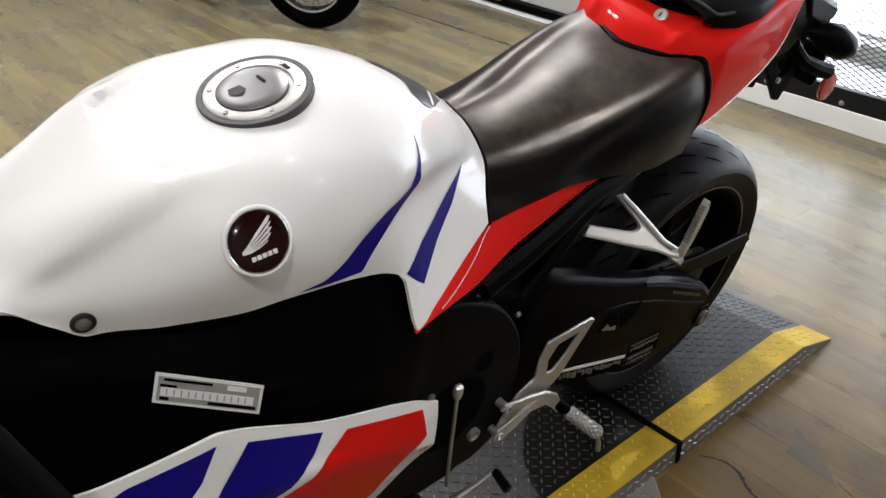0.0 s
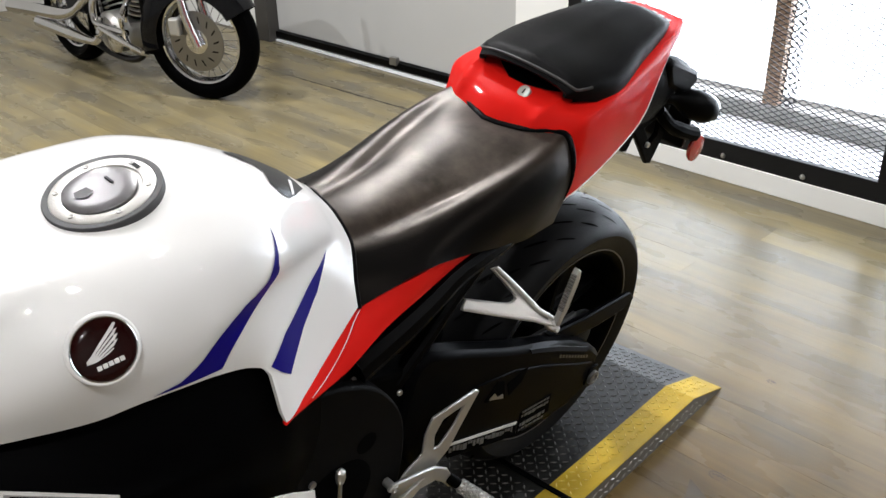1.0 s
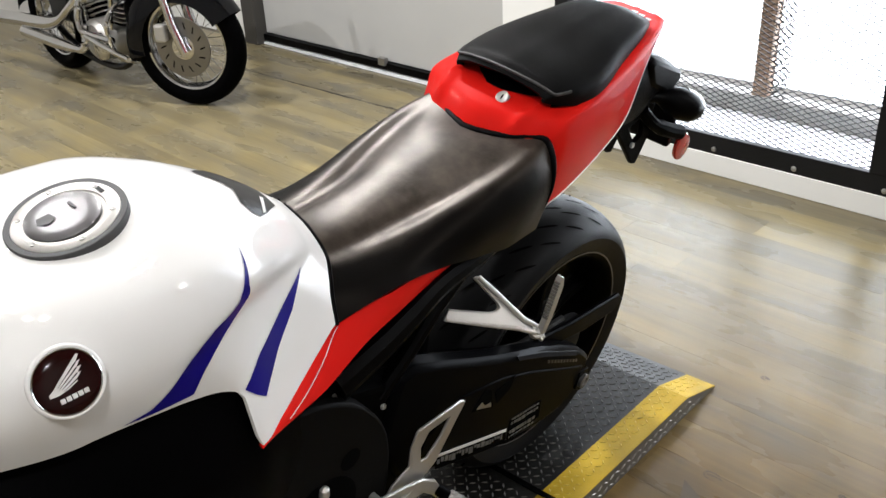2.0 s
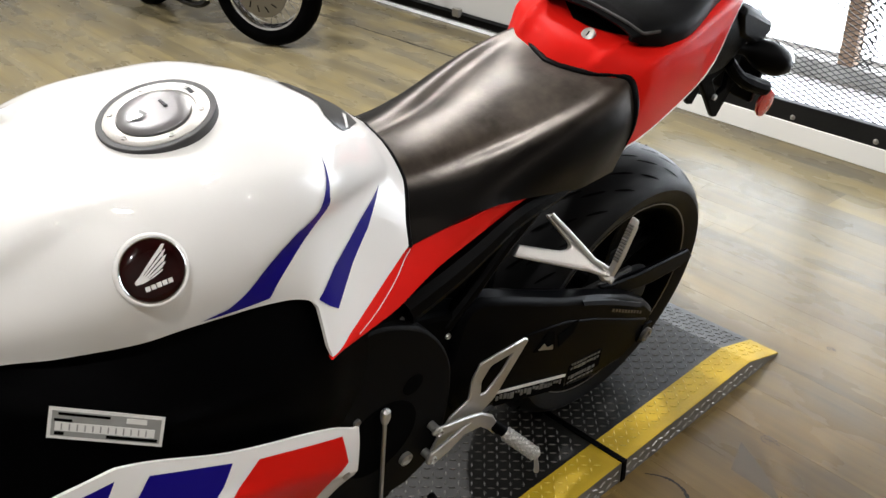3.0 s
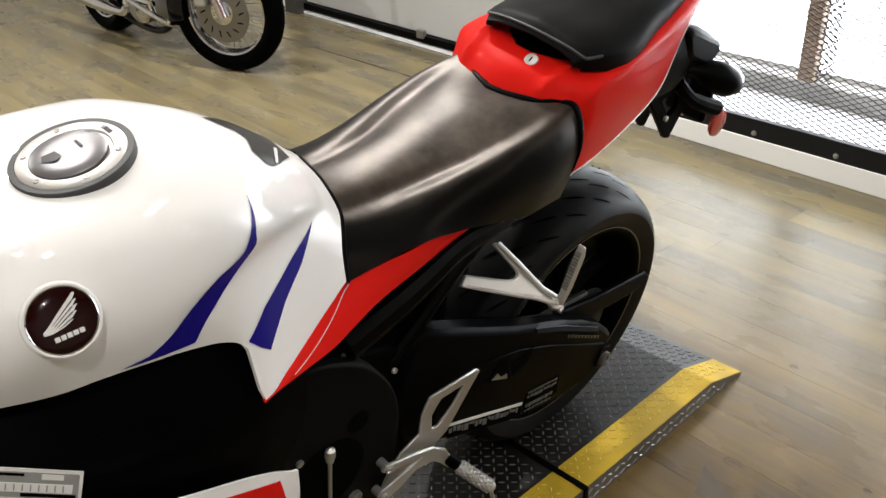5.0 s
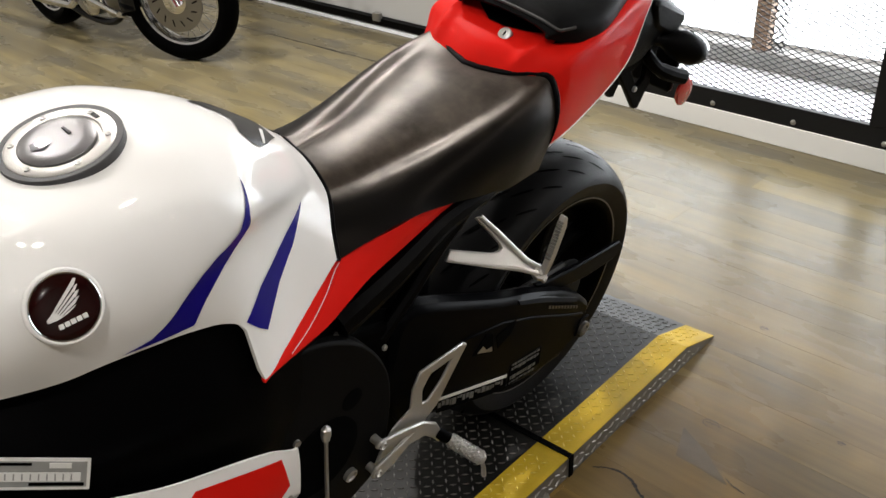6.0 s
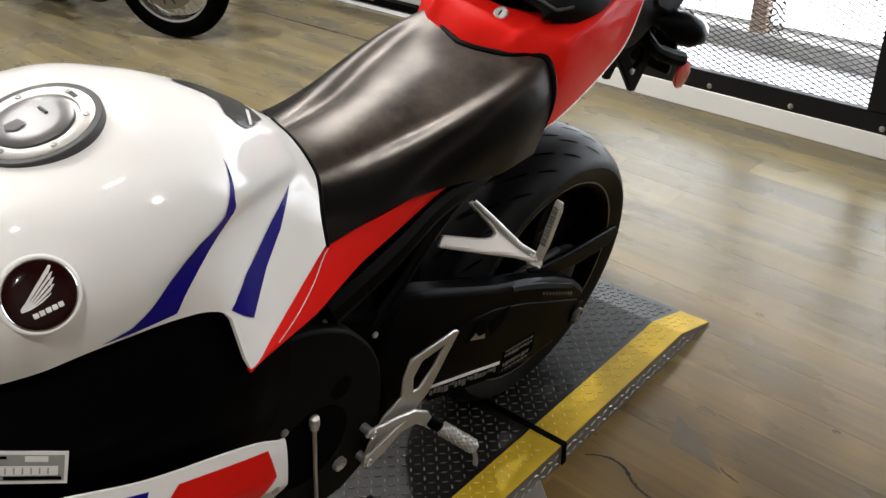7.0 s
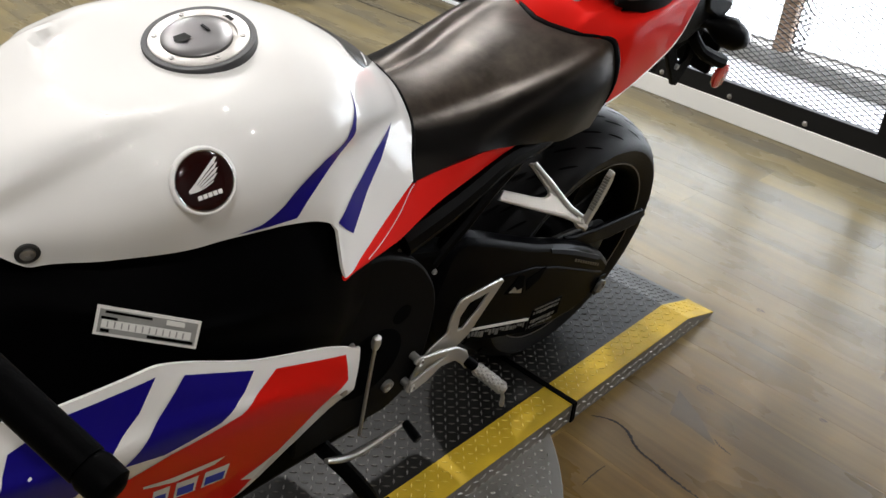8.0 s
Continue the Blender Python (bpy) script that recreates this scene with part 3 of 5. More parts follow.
part("seam_welt", tube([q + Vector((0, -0.001, 0.001)) for q in catmull(lip_line, 40)], 0.0026, 8), material("grey_seam_welt", (0.035, 0.034, 0.033), 0.5, 0, 0, 0.3, 60), pillion, "grey stitched welt along the front edge")


from mathutils.bvhtree import BVHTree


def tree_of(ob):
    return BVHTree.FromPolygons([v.co for v in ob.data.vertices], [p.vertices[:] for p in ob.data.polygons])


def decal(name, outline, tree, mat, parent, label="", lift=0.0009, side=1, cell=0.006, mid=0.0):
    """A painted area: an outline in the side view (y, z), laid onto a body from its left (side 1) or right (-1)."""
    bm = bmesh.new()
    bm.faces.new([bm.verts.new((0, y, z)) for y, z in outline])
    bmesh.ops.triangulate(bm, faces=bm.faces[:])
    for _ in range(5):
        long_edges = [e for e in bm.edges if e.calc_length() > cell * 2]
        if not long_edges:
            break
        bmesh.ops.subdivide_edges(bm, edges=long_edges, cuts=1)
        bmesh.ops.triangulate(bm, faces=[f for f in bm.faces if len(f.verts) > 3])
    dead = []
    for v in bm.verts:
        hit = tree.ray_cast(Vector((side * 0.6, v.co.y, v.co.z)), Vector((-side, 0, 0)))
        if hit[0] is None:
            near = tree.find_nearest(Vector((side * 0.25, v.co.y, v.co.z)))
            v.co = near[0] + near[1] * lift
        else:
            n = hit[1] if hit[1].x * side > 0 else -hit[1]
            v.co = hit[0] + n * lift
    return part(name, bm, mat, parent, label, True, 0, 60)


def smooth_outline(pts, n=8):
    """An outline rounded through its points."""
    p = [Vector((a, b, 0)) for a, b in pts]
    return [(q.x, q.y) for q in catmull(p, n * (len(p) - 1))]


# paint on the tank
tank_tree = tree_of(tank)
STRIPE_A = smooth_outline([(-0.385, 0.953), (-0.393, 0.925), (-0.398, 0.906), (-0.440, 0.883), (-0.472, 0.856), (-0.488, 0.832)], 5) + smooth_outline([(-0.530, 0.8365), (-0.572, 0.8415)], 3) + smooth_outline([(-0.541, 0.845), (-0.516, 0.860), (-0.490, 0.881), (-0.455, 0.902), (-0.417, 0.910), (-0.402, 0.926)], 5)
STRIPE_B = [(-0.279, 0.866), (-0.316, 0.833), (-0.357, 0.811), (-0.398, 0.778), (-0.412, 0.790), (-0.427, 0.806), (-0.393, 0.828), (-0.349, 0.842), (-0.311, 0.854)]
for side in (1, -1):
    decal("blue_stripe", STRIPE_A, tank_tree, BLUE, tank, "deep blue painted flash", side=side)
    decal("blue_stripe", STRIPE_B, tank_tree, BLUE, tank, "deep blue painted flash", side=side)


def seated(name, tree, origin, ray, lift=0.0, turn=1):
    """An empty that sits on a surface, its z axis along the surface normal, its x axis along the bike."""
    p, n, _, _ = tree.ray_cast(Vector(origin), Vector(ray))
    if n.dot(Vector(ray)) > 0:
        n = -n
    y = n.cross(Vector((0, -turn, 0))).normalized()
    x = y.cross(n)
    m = Matrix((x, y, n)).transposed().to_4x4()
    m.translation = p + n * lift
    ob = new(name)
    ob.parent = tank
    ob.matrix_basis = m
    return ob


EMBLEM_RED = material("dark_red_enamel", (0.012, 0.0012, 0.0012), 0.12, 0, 0.25, 0.9, 40, spec=0.15)
# filler cap
cap = tagged(seated("filler_cap", tank_tree, (0.008, -0.521, 1.4), (0, 0, -1), 0.0005), "round brushed aluminium filler cap with lock")
cap.matrix_basis = Matrix.Translation(cap.matrix_basis.translation) @ pose(0, 0, 0.0025, 12.4, -1.4, 0) @ pose(0, 0, 0, 0, 0, -90)
part("gasket", lathe([(-0.014, 0.0645), (0.0018, 0.0645), (0.0030, 0.0636), (0.0030, 0.0576), (-0.004, 0.055)], 72, "Z"), material("grey_gasket_rubber", (0.030, 0.030, 0.032), 0.5), cap, "black rubber gasket ring")
part("flange", lathe([(0.0, 0.0575), (0.0032, 0.0570), (0.0042, 0.055), (0.0042, 0.043), (0.002, 0.042), (0.002, 0.0)], 72, "Z"), ALU, cap, "pale brushed aluminium flange")
part("lid", lathe([(0.002, 0.0405), (0.0056, 0.0402), (0.0066, 0.0385), (0.0072, 0.025), (0.0074, 0.0)], 64, "Z", (0.003, 0, 0)), material("grey_cap_metal", (0.17, 0.165, 0.168), 0.36, 0.9, 0, 0.06, 20), cap, "domed grey metal lid")
bmk = bmesh.new()
bmk.faces.new([bmk.verts.new(p) for p in ((0.026, -0.012, 0.0084), (0.012, -0.010, 0.0088), (0.010, 0.002, 0.0088), (0.020, 0.006, 0.0086), (0.030, -0.002, 0.0082))])
part("key_flap", bmk, GLOSSBLACK, cap, "dark key flap", False)
part("slot", box(-0.012, -0.004, 0.0082, 0.003, 0.015, 0.0012), GLOSSBLACK, cap, "dark slot", False)
part("slot", box(-0.047, -0.01, 0.0042, 0.005, 0.016, 0.0012), GLOSSBLACK, cap, "dark slot", False)
for k in range(6):
    a = radians(20 + 60 * k)
    part("cap_screw", lathe([(0.0042, 0.0032), (0.0054, 0.003), (0.0051, 0.0015), (0.0045, 0.0)], 10, "Z", (0.0495 * math.cos(a), 0.0495 * math.sin(a), 0)), STEEL, cap)

# emblem
emb = tagged(seated("emblem", tank_tree, (0.6, -0.618, 0.93), (-1, 0, 0), 0.0002, -1), "round domed dark red badge with a silver wing shape")
emb.matrix_basis = emb.matrix_basis @ Matrix.Scale(0.91, 4)
part("bezel", lathe([(-0.003, 0.0398), (0.0010, 0.0394), (0.0024, 0.0384), (0.0030, 0.0370), (0.0026, 0.0354), (0.0014, 0.0345)], 56, "Z"), WHITE, emb, "moulded white ring")
part("chrome_ring", lathe([(0.0012, 0.0356), (0.0028, 0.0352), (0.0033, 0.0345), (0.0028, 0.0338), (0.0006, 0.0335)], 56, "Z"), CHROME, emb, "thin chrome ring")
part("dome", lathe([(0.0, 0.0345), (0.0018, 0.0338), (0.003, 0.030), (0.0038, 0.02), (0.0042, 0.0)], 56, "Z"), EMBLEM_RED, emb)
WING = [(-0.56, -0.16), (-0.42, -0.04), (-0.24, 0.18), (-0.02, 0.42), (0.24, 0.70), (0.32, 0.66), (0.23, 0.46), (0.36, 0.50), (0.27, 0.31), (0.40, 0.33), (0.30, 0.15), (0.40, 0.15), (0.28, 0.0), (0.30, -0.08), (0.05, -0.20), (-0.25, -0.27), (-0.52, -0.26)]
bmf = bmesh.new()
bmf.faces.new([bmf.verts.new((0.0345 * a, 0.0345 * b, 0.0050 - 0.0016 * (a * a + b * b))) for a, b in ((p + 0.38 * q, q) for p, q in WING)])
part("wing", solid(bmf, 0.0008), LABELWHITE, emb, "silver wing shape", False)
for k in range(4):
    a, b = Vector((-0.32 + 0.04 * k, -0.04 - 0.055 * k, 0)), Vector((0.40 - 0.03 * k, 0.46 - 0.155 * k, 0))
    n = Vector((-(b - a).y, (b - a).x, 0)).normalized() * 0.018
    bmf = bmesh.new()
    bmf.faces.new([bmf.verts.new((0.0345 * q.x, 0.0345 * q.y, 0.0053 - 0.0016 * q.length_squared)) for q in (a + n * 0.3, a - n * 0.3, b - n, b + n)])
    part("feather_gap", bmf, EMBLEM_RED, emb, "", False)
for k in range(5):
    a = -0.32 + 0.18 * k
    part("letter_bar", box(0.0345 * a, 0.0345 * (-0.47 + 0.04 * a), 0.0043, 0.0345 * 0.15, 0.0345 * 0.15, 0.001), LABELWHITE, emb, "", False, 0.0003)
tank_bolt = tagged(seated("tank_bolt", tank_tree, (0.5, -0.774, 0.850), (-1, 0, 0), 0.0006, -1), "dark recessed steel bolt")
part("washer", lathe([(-0.004, 0.0125), (0.0012, 0.0125), (0.0020, 0.0110), (0.0016, 0.0078)], 28, "Z"), material("dark_bolt_steel", (0.05, 0.05, 0.052), 0.4, 0.7), tank_bolt, "dark steel washer")
part("socket_head", lathe([(0.0, 0.0076), (0.0030, 0.0074), (0.0036, 0.0062), (0.0036, 0.0036), (0.0008, 0.0034), (0.0008, 0.0)], 24, "Z"), STEEL, tank_bolt, "steel socket head")

# red side panels below the seat
UP = [(-0.4225, 0.205, 0.7285), (-0.374, 0.184, 0.737), (-0.333, 0.166, 0.747), (-0.287, 0.148, 0.765), (-0.243, 0.131, 0.780), (-0.191, 0.132, 0.785), (-0.135, 0.1345, 0.789), (-0.03, 0.135, 0.773), (0.003, 0.127, 0.764)]
LO = [(-0.4225, 0.205, 0.7255), (-0.367, 0.193, 0.722), (-0.301, 0.180, 0.719), (-0.254, 0.170, 0.727), (-0.204, 0.158, 0.735), (-0.128, 0.145, 0.742), (-0.05, 0.133, 0.752), (0.003, 0.126, 0.7605)]
panel_ys = [-0.4225 + 0.4255 * k / 48 for k in range(49)]
for s in (1, -1):
    ua, la = rail(UP, panel_ys), rail(LO, panel_ys)
    rows = []
    for a, b in zip(ua, la):
        row = [a - Vector((0.004, 0, -0.002))] + [a.lerp(b, f) + Vector((0.0035 * math.sin(math.pi * f) - 0.0012, 0, 0)) for f in (0.05, 0.25, 0.5, 0.75, 0.95)] + [b - Vector((0.004, 0, 0))]
        rows.append([Vector((q.x if s > 0 else -q.x - 0.012, q.y, q.z)) for q in row])
    panel = part("side_panel", solid(skin(rows), 0.003), RED, bike, "glossy red side panel below the seat")
    if s > 0:
        part("panel_seam", tube([ua[k].lerp(la[k], 0.12 + 0.035 * (20 - k)) + Vector((0.0024, 0, 0)) for k in range(6, 21)], 0.0006, 5), LABELWHITE, panel, "thin pale seam")

# seat trim, lock, tail details
tail_tree = tree_of(tail)
end = catmull([rail(r, [e - 0.003])[0] for r, e in zip(SEAT, SEAT_END)], 28)
edge_line = [Vector((2 * SEAT_MID - q.x, q.y, q.z)) for q in reversed(end)] + end[1:]
edge_line = [q + Vector((0, 0.0015, -0.001)) for q in edge_line if q.z > 0.775]
part("seat_edge", tube(edge_line, [0.0062 * min(1, 0.12 + 0.16 * min(k, len(edge_line) - 1 - k)) for k in range(len(edge_line))], 10), BLACK, seat, "black rear edge of the seat")
lk = tail_tree.ray_cast(Vector((0.012, 0.222, 1.2)), Vector((0, 0, -1)))
lock = tagged(new("seat_lock"), "small round steel seat lock")
lock.parent = tail
lock.matrix_basis = Matrix.Translation(lk[0]) @ pose(0, 0, 0, 40, 0, 0)
part("ring", lathe([(-0.004, 0.012), (0.003, 0.0118), (0.0042, 0.0095), (0.003, 0.0)], 24, "Z"), ALU, lock)
part("keyhole", box(0, 0, 0.0036, 0.0022, 0.009, 0.0012), GLOSSBLACK, lock, "", False)
part("tail_edge", tube(catmull([(0.122, 0.20, 0.745), (0.121, 0.24, 0.764), (0.1155, 0.30, 0.769), (0.0905, 0.45, 0.789), (0.0755, 0.54, 0.824), (0.0585, 0.60, 0.899), (0.041, 0.66, 0.949)], 40), 0.0016, 6), LABELWHITE, tail, "thin white pinstripe along the edge")
for y, x in ((0.600, 0.030), (0.606, 0.012), (0.610, -0.006), (0.608, -0.026), (0.602, -0.044)):
    q = tail_tree.ray_cast(Vector((x, y + 0.02, 1.2)), Vector((0, 0, -1)))
    part("letter_bar", box(q[0].x, q[0].y, q[0].z + 0.0006, 0.012, 0.012, 0.001), LABELWHITE, tail, "white lettering bar", False)
UNDER = [
    [(0.250, 0, 0.955), (0.30, 0, 0.962), (0.45, 0, 0.985), (0.56, 0, 0.995)],
    [(0.250, 0.085, 0.950), (0.30, 0.105, 0.952), (0.45, 0.082, 0.972), (0.56, 0.05, 0.985)],
    [(0.250, 0.085, 0.922), (0.30, 0.105, 0.920), (0.45, 0.082, 0.95), (0.56, 0.05, 0.965)],
]
part("pillion_base", hull_loft(UNDER, 0.250, 0.56, 20, 8, -0.006), MATT, pillion, "black base under the pillion seat")

# rear wheel
AX, AY, AZ, RT = 0.0, 0.415, 0.315, 0.315
wheel = tagged(new("rear_wheel"), "black rear wheel with a wide tyre")
wheel.parent = bike


def crown(u):
    """Radius of the tread across the tyre, u from -1 to 1."""
    return RT - 0.056 * (1 - math.sqrt(max(0.0, 1 - (0.98 * u) ** 2)))


prof = [(-0.080, 0.224), (-0.088, 0.236)] + [(0.099 * math.sin(radians(a)), crown(math.sin(radians(a)))) for a in range(-88, 89, 8)] + [(0.088, 0.236), (0.080, 0.224)]
tyre = part("tyre", lathe(prof, 120, "X", (AX, AY, AZ)), RUBBER, wheel, "black rubber tyre with slanted tread grooves")
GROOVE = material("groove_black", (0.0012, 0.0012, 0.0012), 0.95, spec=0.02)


def groove(th, u0, u1, dth, w):
    bm = bmesh.new()
    rows = []
    for k in range(9):
        f = k / 8
        u, a = u0 + (u1 - u0) * f, th + dth * f
        ww = w * math.sin(math.pi * min(1, max(0.08, f))) ** 0.4
        row = []
        for o in (-ww, ww):
            r = crown(u) + 0.0013
            aa = a + o / RT
            row.append(Vector((AX + 0.0995 * u, AY + r * math.sin(aa), AZ + r * math.cos(aa))))
        rows.append(row)
    return part("groove", skin(rows), GROOVE, tyre, "")


for k in range(24):
    th = 2 * math.pi * k / 24
    if math.cos(th) > -0.75:
        for sg, turn in ((1, 0.0), (-1, 0.13)):
            groove(th + turn, sg * 0.06, sg * 0.28, 0.13, 0.0056)
            groove(th + turn + 0.09, sg * 0.36, sg * 0.58, 0.14, 0.0056)
            groove(th + turn + 0.02, sg * 0.66, sg * 0.85, 0.13, 0.005)
rim = part("rim", lathe([(0.080, 0.222), (0.084, 0.236), (0.089, 0.236), (0.088, 0.228), (0.080, 0.218), (0.066, 0.204), (0.02, 0.190), (-0.02, 0.190), (-0.066, 0.204), (-0.088, 0.228)], 96, "X", (AX, AY, AZ)), MATT, wheel, "black cast rim")
part("rim_line", lathe([(0.0893, 0.2352), (0.0895, 0.2335), (0.0888, 0.232)], 96, "X", (AX, AY, AZ)), material("pale_rim_edge", (0.12, 0.11, 0.10), 0.4, 0.6), rim, "thin pale rim edge")
part("hub", lathe([(0.095, 0.0), (0.095, 0.05), (0.03, 0.062), (-0.09, 0.062), (-0.09, 0.0)], 32, "X", (AX, AY, AZ)), MATT, wheel)
for k in range(6):
    a = radians(60 * k + 12)
    d = Vector((0, math.sin(a), math.cos(a)))
    part("spoke", tube([Vector((AX + 0.02, AY, AZ)) + d * r for r in (0.05, 0.12, 0.2)], [0.024, 0.017, 0.022], 10), MATT, wheel)
part("sprocket", lathe([(0.105, 0.03), (0.107, 0.085), (0.101, 0.1), (0.098, 0.085), (0.098, 0.03)], 44, "X", (AX, AY, AZ)), material("dark_sprocket_steel", (0.006, 0.006, 0.0065), 0.55, 0.0, spec=0.05), wheel, "dark steel sprocket")
chain = []
for k in range(13):
    chain.append((0.104, AY - 0.56 * k / 12, AZ + 0.1 - 0.02 * k / 12 + 0.06 * k / 12))
part("chain", tube(chain, 0.007, 6), material("oiled_chain_steel", (0.02, 0.019, 0.018), 0.45, 0.6), bike, "dull steel drive chain")

# frame spar and the plates behind it
FRAME = [
    [(-0.95, 0.06, 0.84), (-0.80, 0.068, 0.83), (-0.70, 0.105, 0.822), (-0.60, 0.148, 0.83), (-0.5, 0.160, 0.824), (-0.42, 0.165, 0.80), (-0.36, 0.165, 0.76), (-0.30, 0.145, 0.74), (-0.22, 0.12, 0.72)],
    [(-0.95, 0.09, 0.81), (-0.80, 0.112, 0.806), (-0.725, 0.145, 0.787), (-0.63, 0.189, 0.758), (-0.5, 0.2, 0.75), (-0.42, 0.194, 0.722), (-0.36, 0.175, 0.70), (-0.30, 0.155, 0.68), (-0.22, 0.135, 0.665)],
    [(-0.95, 0.1, 0.76), (-0.80, 0.125, 0.752), (-0.725, 0.153, 0.75), (-0.63, 0.204, 0.722), (-0.5, 0.21, 0.68), (-0.42, 0.198, 0.62), (-0.36, 0.175, 0.6), (-0.30, 0.155, 0.6), (-0.22, 0.135, 0.6)],
    [(-0.95, 0.1, 0.6), (-0.80, 0.13, 0.58), (-0.725, 0.15, 0.55), (-0.63, 0.17, 0.5), (-0.5, 0.17, 0.46), (-0.42, 0.16, 0.46), (-0.36, 0.15, 0.47), (-0.30, 0.145, 0.48), (-0.22, 0.13, 0.5)],
]
spar = part("frame_spar", hull_loft(FRAME, -0.95, -0.22, 70, 16, -0.006), MATT, bike, "matt black frame spar")
part("engine_block", box(0, -0.42, 0.36, 0.26, 0.46, 0.34), MATT, bike, "black engine block", False, 0.03)
part("under_seat", hull_loft([[(-0.24, 0, 0.79), (0.0, 0, 0.78), (0.2, 0, 0.80), (0.55, 0, 0.9)], [(-0.24, 0.11, 0.77), (0.0, 0.118, 0.755), (0.2, 0.105, 0.75), (0.55, 0.055, 0.87)], [(-0.24, 0.118, 0.66), (0.0, 0.11, 0.70), (0.12, 0.10, 0.735), (0.55, 0.05, 0.85)], [(-0.24, 0.06, 0.60), (0.0, 0.06, 0.66), (0.12, 0.06, 0.72), (0.55, 0.03, 0.84)]], -0.24, 0.55, 30, 10, -0.006), BLACK, bike, "black inner fender under the seat")
part("subframe_rail", tube(catmull([(0.135, -0.245, 0.665), (0.136, -0.165, 0.69), (0.134, -0.10, 0.712), (0.13, -0.033, 0.735), (0.124, 0.066, 0.742), (0.116, 0.12, 0.745)], 20), [0.026 - 0.0006 * k for k in range(21)], 10), BLACK, bike, "black subframe rail")
part("subframe_rail", tube(catmull([(0.130, -0.147, 0.575), (0.130, -0.09, 0.63), (0.128, -0.04, 0.68), (0.125, 0.02, 0.725)], 12), 0.013, 10), BLACK, bike)


COVER_BLACK = material("dull_black_cover", (0.0032, 0.0031, 0.003), 0.55, 0, 0, 0.2, 14, 0.2, 500, spec=0.04)
COVER = catmull([(0.166, y, z) for y, z in ((-0.44, 0.69), (-0.35, 0.690), (-0.285, 0.674), (-0.218, 0.630), (-0.168, 0.558), (-0.149, 0.486), (-0.149, 0.394), (-0.168, 0.322), (-0.22, 0.29))], 40)
cover = part("pivot_cover", slab([*COVER, Vector((0.166, -0.42, 0.30))], 0.03), COVER_BLACK, bike, "dull black rounded cover plate", True, 0.005)
# flat near-black discs on the face paint the shade of hole and recess
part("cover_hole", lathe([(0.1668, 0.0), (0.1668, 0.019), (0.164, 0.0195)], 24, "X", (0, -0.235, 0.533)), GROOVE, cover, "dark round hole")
part("cover_recess", lathe([(0.1672, 0.0), (0.1672, 0.072), (0.164, 0.073)], 32, "X", (0, -0.292, 0.450)), GROOVE, cover, "flat dark disc for the shaded recess behind the shift rod")
part("lever_bolt", lathe([(0.167, 0.012), (0.174, 0.012), (0.175, 0.009), (0.172, 0.006), (0.172, 0.0)], 20, "X", (0, -0.233, 0.366)), STEEL, cover, "dull steel pivot bolt")
part("small_bolt", lathe([(0.167, 0.006), (0.171, 0.006), (0.172, 0.0)], 14, "X", (0, -0.341, 0.523)), STEEL, cover, "small steel bolt")
for y, z, x in ((-0.254, 0.656, 0.148), (-0.144, 0.560, 0.142)):
    part("frame_bolt", lathe([(-0.012, 0.0052), (-0.002, 0.0052), (0.0, 0.0042), (-0.001, 0.0025), (-0.001, 0.0)], 18, "X", (x, y, z)), ALU, bike, "bright socket bolt")
part("pivot_plate", slab([(0.138, y, z) for y, z in ((-0.22, 0.63), (-0.13, 0.60), (-0.05, 0.56), (0.02, 0.50), (0.0, 0.36), (-0.08, 0.31), (-0.24, 0.30), (-0.30, 0.4))], 0.05), MATT, bike, "matt black swingarm pivot plate", False, 0.01)

SW = [(0.488, 0.302), (0.486, 0.262), (0.462, 0.216), (0.408, 0.193), (0.32, 0.198), (0.234, 0.222), (0.12, 0.266), (0.003, 0.314), (-0.10, 0.36), (-0.15, 0.47), (-0.128, 0.585), (-0.112, 0.606), (-0.083, 0.609), (-0.004, 0.572), (0.07, 0.533), (0.145, 0.495), (0.25, 0.449), (0.361, 0.397), (0.444, 0.344)]
swing = part("swingarm", slab([(0.150, y, z) for y, z in SW], 0.045), SWING, bike, "satin black swingarm", True, 0.011)
part("arm_face", slab([(0.153, y, z) for y, z in ((0.462, 0.290), (0.462, 0.252), (0.40, 0.212), (0.31, 0.215), (0.235, 0.236), (0.03, 0.318), (-0.06, 0.37), (-0.05, 0.43), (0.04, 0.47), (0.16, 0.44), (0.26, 0.395), (0.40, 0.32))], 0.006), SWING, swing, "", True, 0.004)
part("sticker", slab([(0.1545, y, z) for y, z in ((-0.016, 0.362), (-0.010, 0.328), (0.206, 0.240), (0.199, 0.276))], 0.0012), GROOVE, swing, "black printed sticker", False)
part("sticker_line", slab([(0.1552, y, z) for y, z in ((-0.017, 0.369), (-0.016, 0.362), (0.199, 0.276), (0.200, 0.283))], 0.0012), LABELWHITE, swing, "white sticker border", False)
prints = random.Random(11)
y = -0.010
while y < 0.188:
    w, h = prints.uniform(0.004, 0.012), prints.uniform(0.005, 0.017)
    z = 0.355 - 0.402 * (y + 0.006) - prints.uniform(0.0, 0.004)
    part("print_bar", slab([(0.1554, y, z), (0.1554, y + 0.001, z - h), (0.1554, y + w + 0.001, z - h - 0.4 * w), (0.1554, y + w, z - 0.4 * w)], 0.0008), PRINTGREY, swing, "", False)
    y += w + prints.uniform(0.002, 0.004)
part("sticker", slab([(0.1545, y, z) for y, z in ((0.208, 0.300), (0.211, 0.241), (0.317, 0.237), (0.311, 0.289))], 0.0012), GROOVE, swing, "black printed sticker", False)
